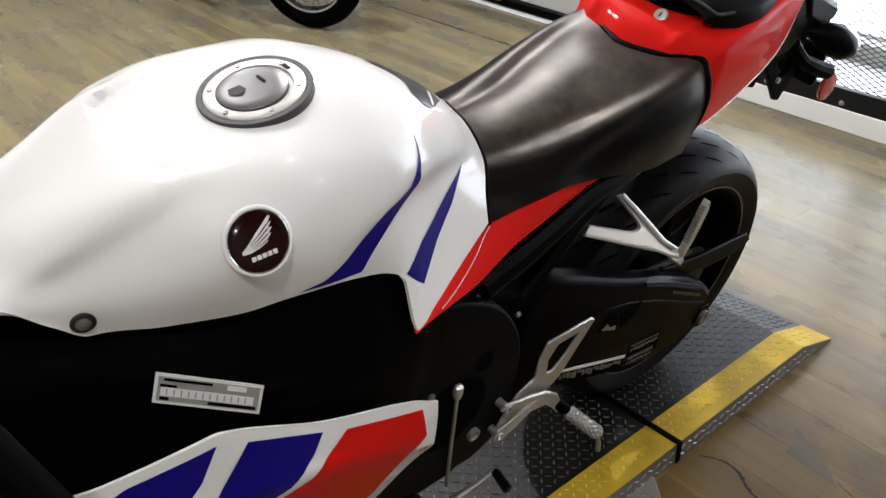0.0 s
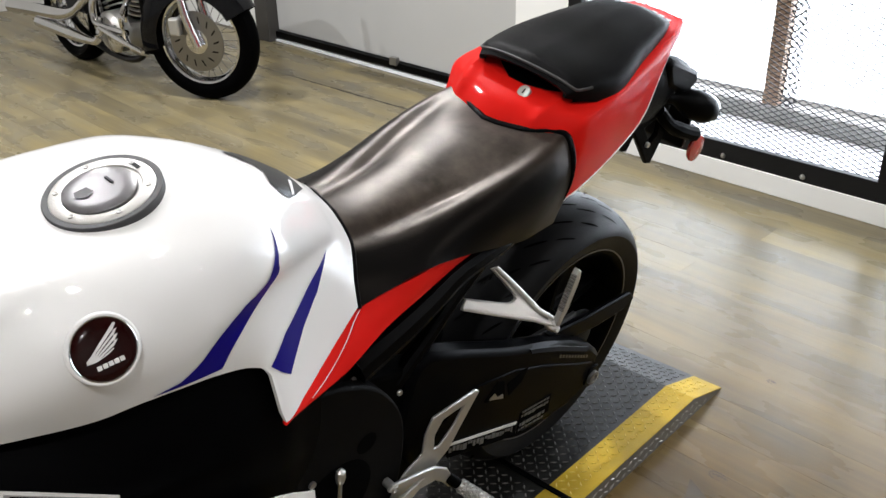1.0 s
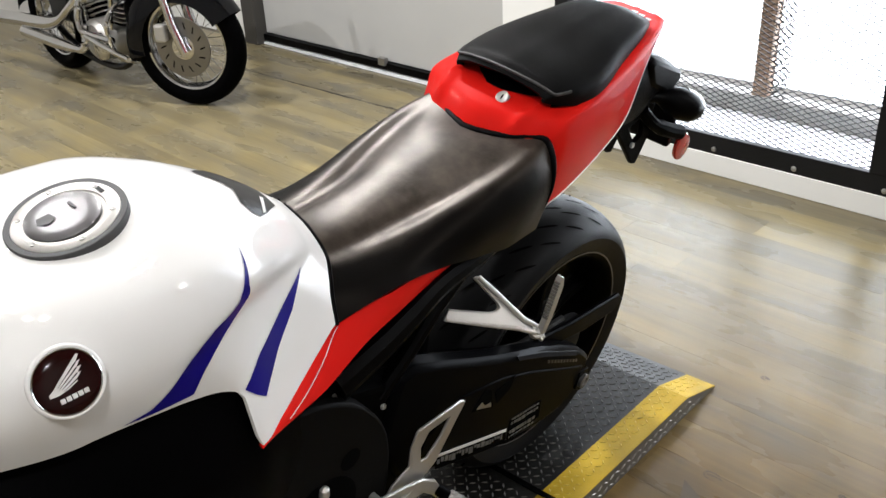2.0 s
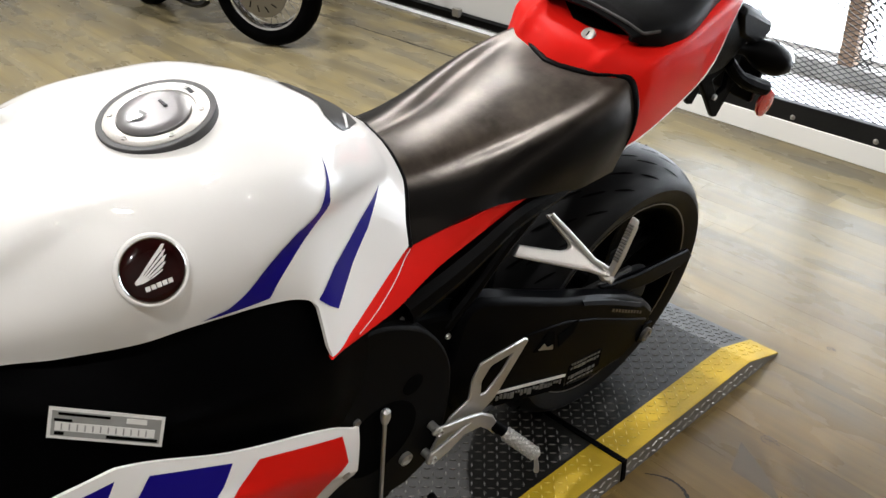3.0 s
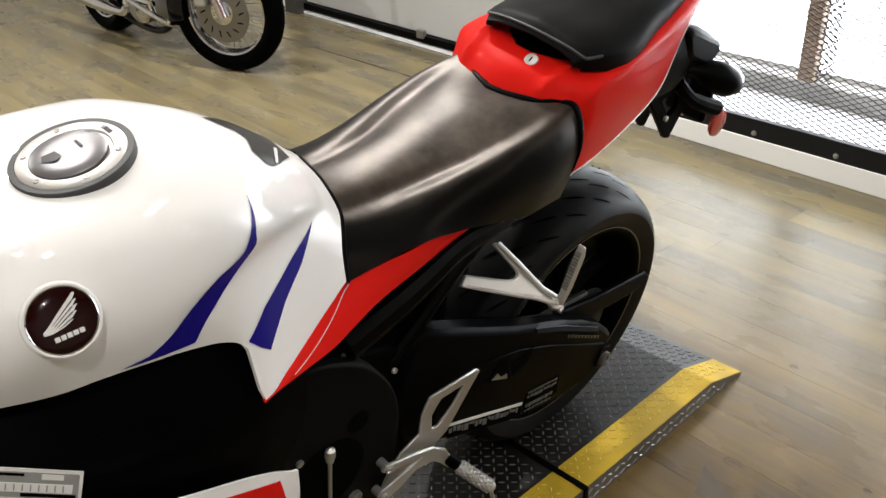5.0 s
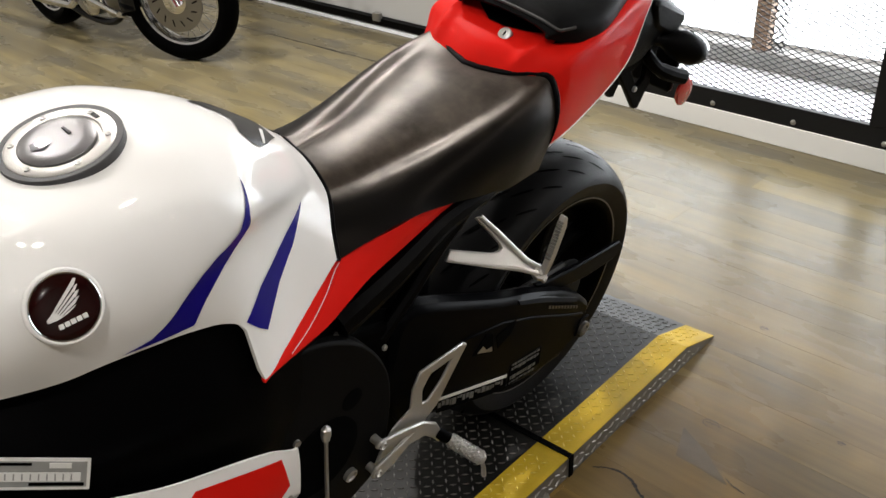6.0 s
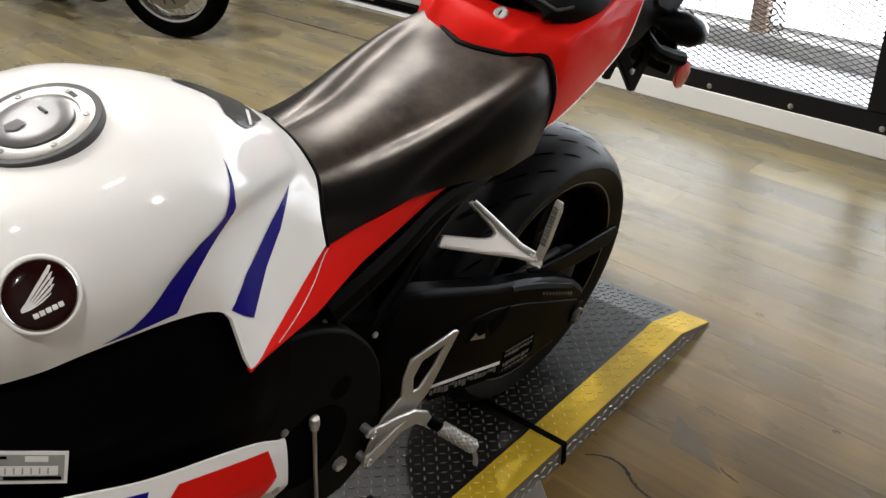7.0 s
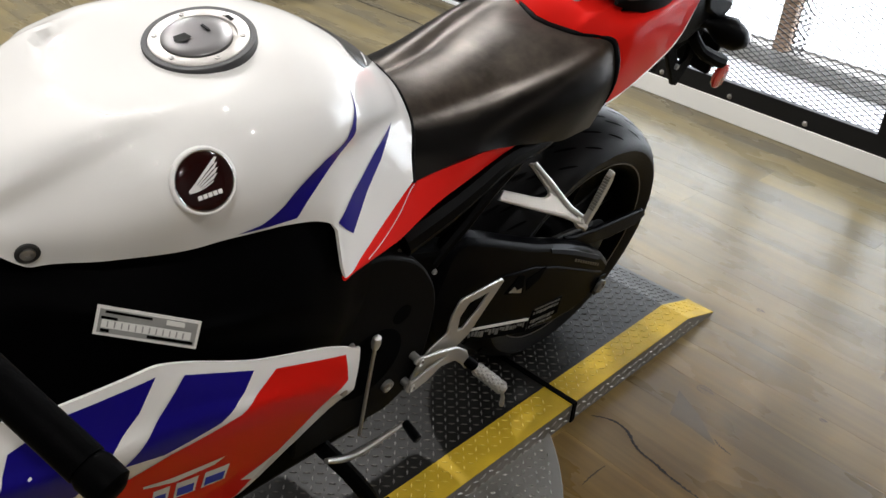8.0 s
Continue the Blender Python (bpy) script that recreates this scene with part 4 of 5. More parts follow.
for row_z, tall in ((0.302, 0.006), (0.291, 0.009), (0.268, 0.012), (0.252, 0.006)):
    y = 0.213
    while y < 0.300:
        w, h = prints.uniform(0.004, 0.013), tall * prints.uniform(0.6, 1.0)
        z = row_z - 0.18 * (y - 0.213)
        part("print_bar", slab([(0.1554, y, z), (0.1554, y, z - h), (0.1554, y + w, z - h - 0.18 * w), (0.1554, y + w, z - 0.18 * w)], 0.0008), PRINTGREY, swing, "", False)
        y += w + prints.uniform(0.0015, 0.004)

GUARD = [(0.30, 0.430), (0.34, 0.418), (0.44, 0.400), (0.622, 0.382), (0.648, 0.356), (0.610, 0.340), (0.50, 0.346), (0.40, 0.366), (0.32, 0.400)]
part("chain_guard", slab([(0.120, y, z) for y, z in GUARD], 0.012), SWING, bike, "satin black blade-shaped chain guard", True, 0.004)
# blue in the base colour stands for the window's reflection along the edge
EDGE = material("blue_reflection_edge", (0.004, 0.0055, 0.0085), 0.42, 0.0, 0, 0.15, 12, spec=0.05)
lo, hi = [(0.20, 0.459), (0.25, 0.435), (0.30, 0.410), (0.36, 0.377), (0.42, 0.343)], [(0.197, 0.472), (0.253, 0.449), (0.304, 0.425), (0.365, 0.391), (0.425, 0.356)]
chamf = skin([[Vector((0.1535, a, b)), Vector((0.150, (a + c) / 2, (b + d) / 2 + 0.001)), Vector((0.138, c, d))] for (a, b), (c, d) in zip(lo, hi)])
part("arm_edge", solid(chamf, 0.002), EDGE, swing, "upper edge with a bluish window reflection in its colour", True)
part("arm_slot", slab([(0.1545, y, z) for y, z in ((0.074, 0.412), (0.104, 0.446), (0.124, 0.436), (0.138, 0.384))], 0.002), GROOVE, swing, "dark opening in the arm", False)
part("slot_light", slab([(0.1555, y, z) for y, z in ((0.086, 0.411), (0.100, 0.420), (0.112, 0.404), (0.128, 0.402), (0.131, 0.389))], 0.0012), STEEL, swing, "grey metal seen through the opening", False)
part("arm_slot", slab([(0.1545, y, z) for y, z in ((0.138, 0.420), (0.150, 0.384), (0.186, 0.400), (0.197, 0.428))], 0.002), GROOVE, swing, "dark opening in the arm", False)
for k in range(10):
    y = 0.305 + 0.0125 * k
    part("print_bar", slab([(0.1545, y, 0.398 - 0.56 * (y - 0.305)), (0.1545, y + 0.001, 0.390 - 0.56 * (y - 0.305)), (0.1545, y + 0.009, 0.386 - 0.56 * (y - 0.305)), (0.1545, y + 0.008, 0.394 - 0.56 * (y - 0.305))], 0.0008), material("faded_brown_print", (0.035, 0.026, 0.018), 0.5) if k == 0 else bpy.data.materials["faded_brown_print"], swing, "", False)
part("axle_block", slab([(0.156, y, z) for y, z in ((0.452, 0.276), (0.486, 0.272), (0.490, 0.226), (0.468, 0.214), (0.446, 0.232))], 0.006), SWING, swing, "black chain adjuster block", True, 0.002)
part("axle_nut", lathe([(0.156, 0.017), (0.163, 0.017), (0.164, 0.014), (0.164, 0.010), (0.160, 0.009), (0.160, 0.0)], 18, "X", (0, 0.468, 0.246)), material("dull_axle_steel", (0.16, 0.155, 0.15), 0.45, 0.8), swing, "dull steel axle nut")

# silver brackets and pegs
HANG = [(0.131, 0.053, 0.706), (0.135, 0.060, 0.709), (0.166, 0.075, 0.683), (0.209, 0.093, 0.649), (0.231, 0.111, 0.638), (0.246, 0.113, 0.626), (0.246, 0.105, 0.618), (0.236, 0.096, 0.632), (0.215, 0.074, 0.642), (0.135, -0.016, 0.657), (0.130, -0.001, 0.670), (0.168, 0.047, 0.6625), (0.174, 0.055, 0.662), (0.178, 0.062, 0.664), (0.178, 0.067, 0.668), (0.173, 0.068, 0.673), (0.166, 0.066, 0.678)]
bm = bmesh.new()
f = bm.faces.new([bm.verts.new(p) for p in HANG])
r = bmesh.ops.extrude_face_region(bm, geom=[f])
away = Vector((-0.008, 0.005, -0.006))
for v in r["geom"]:
    if isinstance(v, bmesh.types.BMVert):
        v.co += away
hanger = part("pillion_bracket", bm, ALU, bike, "cast aluminium passenger footrest bracket", True, 0.0022)
part("bracket_rib", tube([(0.136, 0.058, 0.709), (0.168, 0.073, 0.685), (0.210, 0.092, 0.651), (0.232, 0.107, 0.639)], [0.0042, 0.0046, 0.0052, 0.0050], 10), ALU, hanger)
part("bracket_rib", tube([(0.137, -0.013, 0.659), (0.19, 0.046, 0.648), (0.216, 0.076, 0.644), (0.234, 0.098, 0.635)], [0.0026, 0.0030, 0.0042, 0.0050], 10), ALU, hanger)
turn = Vector((0.62, -0.38, 0.68)).to_track_quat("Z", "Y").to_matrix().to_4x4()
for name, rows, mat in (("bracket_boss", [(-0.006, 0.0125), (0.0035, 0.0120), (0.0050, 0.0105), (0.0050, 0.0)], ALU), ("bracket_bolt", [(0.0045, 0.0056), (0.0075, 0.0052), (0.0082, 0.0035), (0.0082, 0.0)], STEEL)):
    bm = lathe(rows, 20, "Z")
    bmesh.ops.transform(bm, matrix=Matrix.Translation((0.2335, 0.103, 0.634)) @ turn, verts=bm.verts)
    part(name, bm, mat, hanger)
DARKSTEEL = material("dark_cast_steel", (0.24, 0.23, 0.21), 0.45, 0.75, 0, 0.3, 40, 0.2, 400)
PEGS = [(0.244, 0.100, 0.636), (0.244, 0.112, 0.632), (0.2445, 0.124, 0.66), (0.245, 0.137, 0.715), (0.2445, 0.135, 0.732), (0.244, 0.129, 0.737), (0.244, 0.125, 0.728), (0.244, 0.110, 0.665)]
peg = part("pillion_footrest", slab(PEGS, 0.011), ALU, bike, "folded aluminium passenger footrest", True, 0.002)
for k in range(13):
    f = k / 12
    part("peg_tooth", box(0.2395, 0.1075 + 0.0155 * f, 0.664 + 0.062 * f, 0.0105, 0.0042, 0.0026), DARKSTEEL, peg, "", False, 0.0006)
HEEL = [(0.020, 0.491), (0.010, 0.499), (-0.095, 0.500), (-0.108, 0.468), (-0.108, 0.425), (-0.145, 0.408), (-0.170, 0.372), (-0.188, 0.330), (-0.150, 0.322), (-0.120, 0.345), (-0.077, 0.365), (-0.040, 0.389), (-0.011, 0.439)]
HOLE = [(-0.014, 0.480), (-0.068, 0.480), (-0.084, 0.454), (-0.080, 0.420), (-0.066, 0.416), (-0.036, 0.444)]
heel = part("heel_guard", slab([(0.176, y, z) for y, z in HEEL], 0.006, holes=[[(0.176, y, z) for y, z in HOLE]]), ALU, bike, "cast aluminium heel guard with a triangular cut-out", True, 0.0026)
FORK = [(-0.192, 0.427), (-0.172, 0.421), (-0.13, 0.409), (-0.088, 0.394), (-0.054, 0.366), (-0.030, 0.322), (-0.040, 0.308), (-0.062, 0.336), (-0.084, 0.358), (-0.122, 0.366), (-0.155, 0.347), (-0.186, 0.338), (-0.203, 0.348), (-0.197, 0.368), (-0.160, 0.377), (-0.116, 0.389), (-0.150, 0.398), (-0.188, 0.406), (-0.200, 0.417)]
rear_set = part("footrest_bracket", slab([(0.192, y, z) for y, z in FORK], 0.007), ALU, bike, "forked cast aluminium footrest bracket", True, 0.0022)
for y, z in ((-0.187, 0.416), (-0.192, 0.354)):
    part("bracket_bolt", lathe([(0.17, 0.0075), (0.193, 0.0075), (0.195, 0.0055), (0.192, 0.0035), (0.192, 0.0)], 16, "X", (0, y, z)), STEEL, rear_set)
part("peg_clevis", tube([(0.186, -0.046, 0.336), (0.196, -0.038, 0.327), (0.208, -0.030, 0.320)], [0.010, 0.011, 0.009], 12), MATT, rear_set, "dark peg hinge with spring")
P0, P1 = Vector((0.203, -0.033, 0.322)), Vector((0.262, 0.002, 0.289))
pd = (P1 - P0).normalized()
pa = pd.cross(Vector((0, 0, 1))).normalized()
pb = pd.cross(pa)
foot = part("rider_footrest", tube([P0, P0 + pd * 0.006, P1 - pd * 0.004, P1], [0.009, 0.0115, 0.0105, 0.007], 14), ALU, bike, "knurled aluminium rider footrest")
for k in range(10):
    for j in range(9):
        a = 2 * math.pi * j / 9 + (0.35 if k % 2 else 0)
        q = P0.lerp(P1, 0.1 + 0.088 * k) + (pa * math.cos(a) + pb * math.sin(a)) * 0.0108
        part("knurl", box(q.x, q.y, q.z, 0.0042, 0.0042, 0.0042), ALU, foot, "", False)
part("peg_feeler", tube([P1 - pd * 0.008, P1 + Vector((0, 0.002, -0.022)), P1 + Vector((0.001, 0.006, -0.045))], [0.004, 0.0042, 0.0048], 8), STEEL, foot, "hanging feeler bolt")
rod = part("shift_rod", tube([(0.172, -0.290, 0.500), (0.171, -0.284, 0.40), (0.170, -0.275, 0.265)], 0.0032, 8), STEEL, bike, "thin steel shift rod")
part("rod_end", lathe([(-0.012, 0.0), (-0.011, 0.006), (0.0, 0.008), (0.012, 0.007), (0.017, 0.0)], 14, "Z", (0.172, -0.290, 0.505)), ALU, rod, "bright ball joint")
lever = part("shift_lever", tube(catmull([(0.185, -0.363, 0.276), (0.187, -0.32, 0.252), (0.189, -0.282, 0.246), (0.192, -0.23, 0.252), (0.195, -0.188, 0.262)], 16), [0.0052 + 0.0003 * k for k in range(9)] + [0.0068 - 0.0005 * k for k in range(8)], 10), STEEL, bike, "dull metal shift lever")
part("toe_rubber", tube([(0.196, -0.188, 0.262), (0.235, -0.195, 0.262), (0.238, -0.195, 0.262)], [0.008, 0.009, 0.006], 12), BLACK, lever, "black rubber toe piece")
part("side_stand", tube(catmull([(0.13, -0.33, 0.24), (0.18, -0.28, 0.16), (0.235, -0.22, 0.045)], 10), [0.016] * 8 + [0.012] * 3, 10), MATT, bike, "black side stand")
part("stand_foot", box(0.240, -0.215, 0.050, 0.07, 0.05, 0.010), MATT, bike, "", False, 0.003)

# identity plate on the frame, with unreadable print as bars
TL, TR, BR, BL = Vector((0.146, -0.724, 0.787)), Vector((0.1955, -0.630, 0.7525)), Vector((0.209, -0.643, 0.730)), Vector((0.153, -0.735, 0.7555))
rise = (TL - BL).normalized() * 0.006 + Vector((0, -0.004, 0.005))
TL, TR, BL = TL + rise, TR + rise, BL + rise
BR = TR + BL - TL
PN = ((TR - TL).cross(BL - TL)).normalized()
if PN.x < 0:
    PN = -PN


def on_plate(u, v, lift):
    return TL * (1 - u) * (1 - v) + TR * u * (1 - v) + BR * u * v + BL * (1 - u) * v + PN * (lift + 0.009)


def plate_bar(name, u0, v0, u1, v1, lift, mat, parent, label=""):
    bm = bmesh.new()
    bm.faces.new([bm.verts.new(on_plate(u, v, lift)) for u, v in ((u0, v0), (u1, v0), (u1, v1), (u0, v1))])
    r = bmesh.ops.extrude_face_region(bm, geom=bm.faces[:])
    for v in r["geom"]:
        if isinstance(v, bmesh.types.BMVert):
            v.co -= PN * 0.0012
    return part(name, bm, mat, parent, label, False)


plate = plate_bar("identity_plate", 0, 0, 1, 1, 0.0035, LABELWHITE, bike, "small metal plate with a pale border and unreadable print")
plate_bar("plate_field", 0.03, 0.10, 0.97, 0.90, 0.0041, LABELGREY, plate)
plate_bar("print_bar", 0.06, 0.44, 0.92, 0.72, 0.0048, LABELWHITE, plate)
for k in range(12):
    plate_bar("print_gap", 0.11 + 0.066 * k, 0.48, 0.122 + 0.066 * k, 0.68, 0.0052, LABELGREY, plate)
plate_bar("print_bar", 0.05, 0.34, 0.20, 0.42, 0.0048, GROOVE, plate)
plate_bar("print_bar", 0.08, 0.14, 0.52, 0.22, 0.0048, GROOVE, plate)
plate_bar("print_bar", 0.66, 0.14, 0.84, 0.30, 0.0048, LABELWHITE, plate)
plate_bar("print_bar", 0.50, 0.76, 0.95, 0.86, 0.0048, GROOVE, plate)
plate_bar("print_bar", 0.06, 0.76, 0.14, 0.86, 0.0048, GROOVE, plate)

# painted side fairing
FAIR = [
    [(-0.98, 0.19, 0.79), (-0.90, 0.205, 0.765), (-0.812, 0.216, 0.749), (-0.705, 0.222, 0.750), (-0.695, 0.222, 0.747), (-0.57, 0.225, 0.682), (-0.43, 0.226, 0.625), (-0.392, 0.226, 0.600)],
    [(-0.98, 0.215, 0.74), (-0.80, 0.232, 0.69), (-0.70, 0.234, 0.685), (-0.57, 0.236, 0.637), (-0.43, 0.233, 0.59), (-0.392, 0.230, 0.572)],
    [(-0.98, 0.225, 0.69), (-0.727, 0.240, 0.635), (-0.614, 0.2415, 0.609), (-0.545, 0.2405, 0.594), (-0.43, 0.236, 0.545), (-0.388, 0.231, 0.522)],
    [(-0.98, 0.18, 0.533), (-0.71, 0.198, 0.479), (-0.577, 0.205, 0.46), (-0.469, 0.214, 0.471), (-0.424, 0.225, 0.51), (-0.386, 0.228, 0.51)],
    [(-0.98, 0.13, 0.311), (-0.779, 0.14, 0.234), (-0.525, 0.164, 0.297), (-0.455, 0.19, 0.393), (-0.403, 0.216, 0.482), (-0.384, 0.226, 0.505)],
]
fair = part("side_fairing", solid(hull_loft(FAIR, -0.98, -0.388, 74, 36, 0.0, False), 0.004), WHITE, bike, "side fairing in white with blue and red panels")
fair_tree = tree_of(fair)
decal("blue_panel", [(-0.80, 0.737), (-0.705, 0.737), (-0.728, 0.70), (-0.768, 0.664), (-0.80, 0.60), (-0.90, 0.64), (-0.862, 0.722)], fair_tree, BLUE, fair, "deep blue painted area")
decal("blue_panel", [(-0.670, 0.720), (-0.575, 0.671), (-0.592, 0.648), (-0.627, 0.625), (-0.70, 0.612), (-0.75, 0.628), (-0.725, 0.66), (-0.698, 0.69)], fair_tree, BLUE, fair, "deep blue painted area")
decal("red_panel", [(-0.541, 0.654), (-0.418, 0.606), (-0.4085, 0.553), (-0.434, 0.537), (-0.458, 0.485), (-0.481, 0.43), (-0.505, 0.36), (-0.53, 0.30), (-0.62, 0.31), (-0.73, 0.45), (-0.755, 0.575), (-0.69, 0.604), (-0.598, 0.619)], fair_tree, RED, fair, "red painted area")
decal("white_slash", [(-0.713, 0.534), (-0.678, 0.521), (-0.596, 0.510), (-0.610, 0.497), (-0.666, 0.500), (-0.711, 0.525)], fair_tree, LABELWHITE, fair, "thin white slash", lift=0.0016)
decal("white_slash", [(-0.540, 0.372), (-0.506, 0.395), (-0.487, 0.415), (-0.500, 0.375), (-0.512, 0.345)], fair_tree, LABELWHITE, fair, "thin white slash", lift=0.0016)
LOGOBLUE = material("light_blue_print", (0.02, 0.04, 0.42), 0.4, 0, 0.1, 0.05, 3, spec=0.05)
for y0, y1 in ((-0.694, -0.671), (-0.662, -0.630), (-0.620, -0.582)):
    za, zb = 0.500 - 0.24 * (y0 + 0.694), 0.500 - 0.24 * (y1 + 0.694)
    decal("logo_bar", [(y0, za), (y1, zb), (y1 + 0.004, zb - 0.052), (y0 + 0.004, za - 0.052)], fair_tree, LABELWHITE, fair, "white logo outline bar", lift=0.0020)
    decal("logo_bar", [(y0 + 0.004, za - 0.018), (y1 - 0.003, zb - 0.018), (y1, zb - 0.047), (y0 + 0.007, za - 0.047)], fair_tree, LOGOBLUE, fair, "blue logo bar", lift=0.0026)
part("fairing_bolt", lathe([(-0.004, 0.006), (0.001, 0.006), (0.0015, 0.003), (0.0, 0.0)], 14, "X", (0.2335, -0.409, 0.524)), STEEL, fair, "small steel bolt")

# left handlebar
bar = part("handlebar", tube(catmull([(0.13, -0.965, 1.034), (0.26, -0.930, 1.004), (0.352, -0.906, 0.979), (0.434, -0.8845, 0.957)], 18), [0.012] * 6 + [0.0155] * 13, 14), MATT, bike, "black handlebar with a rubber grip")
part("bar_end", tube([(0.432, -0.885, 0.9575), (0.439, -0.883, 0.9555), (0.456, -0.8785, 0.951), (0.460, -0.8775, 0.950)], [0.013, 0.0160, 0.0155, 0.009], 18), MATT, bar, "rounded bar end weight")
part("fork_tube", tube([(0.095, -0.96, 0.98), (0.095, -1.02, 0.70), (0.095, -1.06, 0.45)], 0.027, 16), MATT, bike, "dark fork tube")

# rear fender with lamps
fender = part("rear_fender", hull_loft([[(0.56, 0, 0.91), (0.66, 0, 0.905), (0.74, 0, 0.88), (0.78, 0, 0.86)], [(0.56, 0.035, 0.90), (0.66, 0.04, 0.895), (0.74, 0.042, 0.87), (0.78, 0.034, 0.852)], [(0.56, 0.04, 0.82), (0.66, 0.045, 0.815), (0.74, 0.044, 0.832), (0.78, 0.034, 0.83)], [(0.56, 0.03, 0.76), (0.66, 0.038, 0.77), (0.74, 0.036, 0.815), (0.78, 0.03, 0.822)]], 0.56, 0.78, 16, 8), BLACK, bike, "black plastic rear fender")
STAY = ((0.56, 0.80), (0.59, 0.765), (0.70, 0.645), (0.718, 0.640), (0.745, 0.695), (0.74, 0.78), (0.70, 0.82))
STAY_HOLE = ((0.650, 0.745), (0.690, 0.698), (0.712, 0.712), (0.705, 0.760))
part("fender_stay", slab([(0.032, y, z) for y, z in STAY], 0.012, holes=[[(0.032, y, z) for y, z in STAY_HOLE]]), MATT, fender, "black triangular stay", True, 0.003)
part("fender_stay", slab([(-0.03, y, z) for y, z in STAY], 0.012, holes=[[(-0.03, y, z) for y, z in STAY_HOLE]]), MATT, fender, "black triangular stay", True, 0.003)
part("stay_bolt", lathe([(0.03, 0.006), (0.038, 0.006), (0.039, 0.0)], 12, "X", (0, 0.675, 0.70)), ALU, fender, "bright bolt")
part("plate_arm", tube(catmull([(0.03, 0.69, 0.775), (0.042, 0.735, 0.735), (0.052, 0.79, 0.708), (0.060, 0.835, 0.692)], 12), [0.014] * 6 + [0.017] * 7, 10), MATT, fender, "black number plate arm")
part("tail_lamp", slab([(0.052, y, z) for y, z in ((0.64, 0.892), (0.665, 0.899), (0.785, 0.849), (0.795, 0.826), (0.755, 0.797), (0.672, 0.838))], 0.104), BLACK, fender, "black tail lamp housing", True, 0.010)
part("plate_holder", box(0.0, 0.82, 0.70, 0.10, 0.02, 0.09), BLACK, fender, "black number plate holder", False, 0.006)


def signal(s):
    pts = catmull([(s * 0.030, 0.70, 0.80), (s * 0.045, 0.73, 0.797), (s * 0.065, 0.765, 0.786), (s * 0.090, 0.795, 0.770), (s * 0.108, 0.81, 0.757)], 20)
    rad = [0.011] * 4 + [0.012, 0.015, 0.019, 0.023, 0.027, 0.030, 0.032, 0.033, 0.033, 0.032, 0.031, 0.029, 0.026, 0.022, 0.017, 0.011, 0.003]
    ob = part("turn_signal", tube(pts, rad, 16), BLACK, fender, "black turn signal with a smoked lens", True, 0, 80)
    part("signal_lens", tube([p + Vector((0, 0.009, 0.004)) for p in pts[11:20]], [r * 0.86 for r in rad[11:20]], 16), material("smoked_lens", (0.03, 0.03, 0.032), 0.15, 0, 1.0, 0.1), ob, "pale grey lens", True, 0, 80)


signal(1)
signal(-1)
refl = part("reflector", lathe([(-0.006, 0.0), (-0.006, 0.030), (0.0, 0.033), (0.004, 0.031), (0.006, 0.020), (0.007, 0.0)], 28, "X"), REDLENS, fender, "round red reflector")
refl.matrix_basis = Matrix.Translation((0.068, 0.846, 0.656)) @ pose(0, 0, 0, 0, 0, -5) @ Matrix.Diagonal((1, 0.8, 1.0, 1))

# dark painted patch on the right rear of the tank with its white line
def top_decal(name, outline, tree, mat, parent, label, lift=0.0012):
    bm = bmesh.new()
    bm.faces.new([bm.verts.new((x, y, 0)) for x, y in outline])
    bmesh.ops.triangulate(bm, faces=bm.faces[:])
    for _ in range(4):
        long_edges = [e for e in bm.edges if e.calc_length() > 0.012]
        if long_edges:
            bmesh.ops.subdivide_edges(bm, edges=long_edges, cuts=1)
            bmesh.ops.triangulate(bm, faces=[f for f in bm.faces if len(f.verts) > 3])
    for v in bm.verts:
        hit = tree.ray_cast(Vector((v.co.x, v.co.y, 1.3)), Vector((0, 0, -1)))
        v.co = hit[0] + (hit[1] if hit[1].z > 0 else -hit[1]) * lift
    return part(name, bm, mat, parent, label, True, 0, 60)


top_decal("dark_patch", [(-0.03, -0.345), (-0.003, -0.318), (0.014, -0.314), (0.047, -0.328), (0.063, -0.322), (0.066, -0.313), (0.057, -0.296), (0.03, -0.262), (-0.02, -0.262), (-0.06, -0.30)], tank_tree, GLOSSBLACK, tank, "dark glossy flash over the rear right of the tank")
top_decal("white_line", [(0.060, -0.305), (0.057, -0.299), (0.020, -0.274), (0.019, -0.279)], tank_tree, LABELWHITE, tank, "white line in the dark flash", 0.002)
part("inner_fender", box(-0.01, -0.06, 0.50, 0.13, 0.26, 0.40), MATT, bike, "black inner fender ahead of the wheel", False, 0.03)
part("shock_absorber", tube([(0.02, -0.10, 0.62), (0.02, -0.06, 0.36)], 0.035, 16), MATT, bike, "black shock absorber")

top_decal("seat_recess", [(-0.10, 0.284), (-0.066, 0.258), (-0.036, 0.238), (-0.003, 0.237), (0.039, 0.250), (0.07, 0.268), (0.07, 0.31), (-0.10, 0.31)], tail_tree, MATT, tail, "black recess below the pillion seat", 0.0015)

# ---- cruiser motorcycle in the background ----
cruiser = tagged(new("cruiser_motorcycle"), "black and chrome cruiser motorcycle with spoked wheels", "motorcycle")
cruiser.matrix_world = Matrix.Translation((-4.29, 1.37, 0.0)) @ pose(0, 0, 0, 0, 0, 3.5)
CR = 0.314


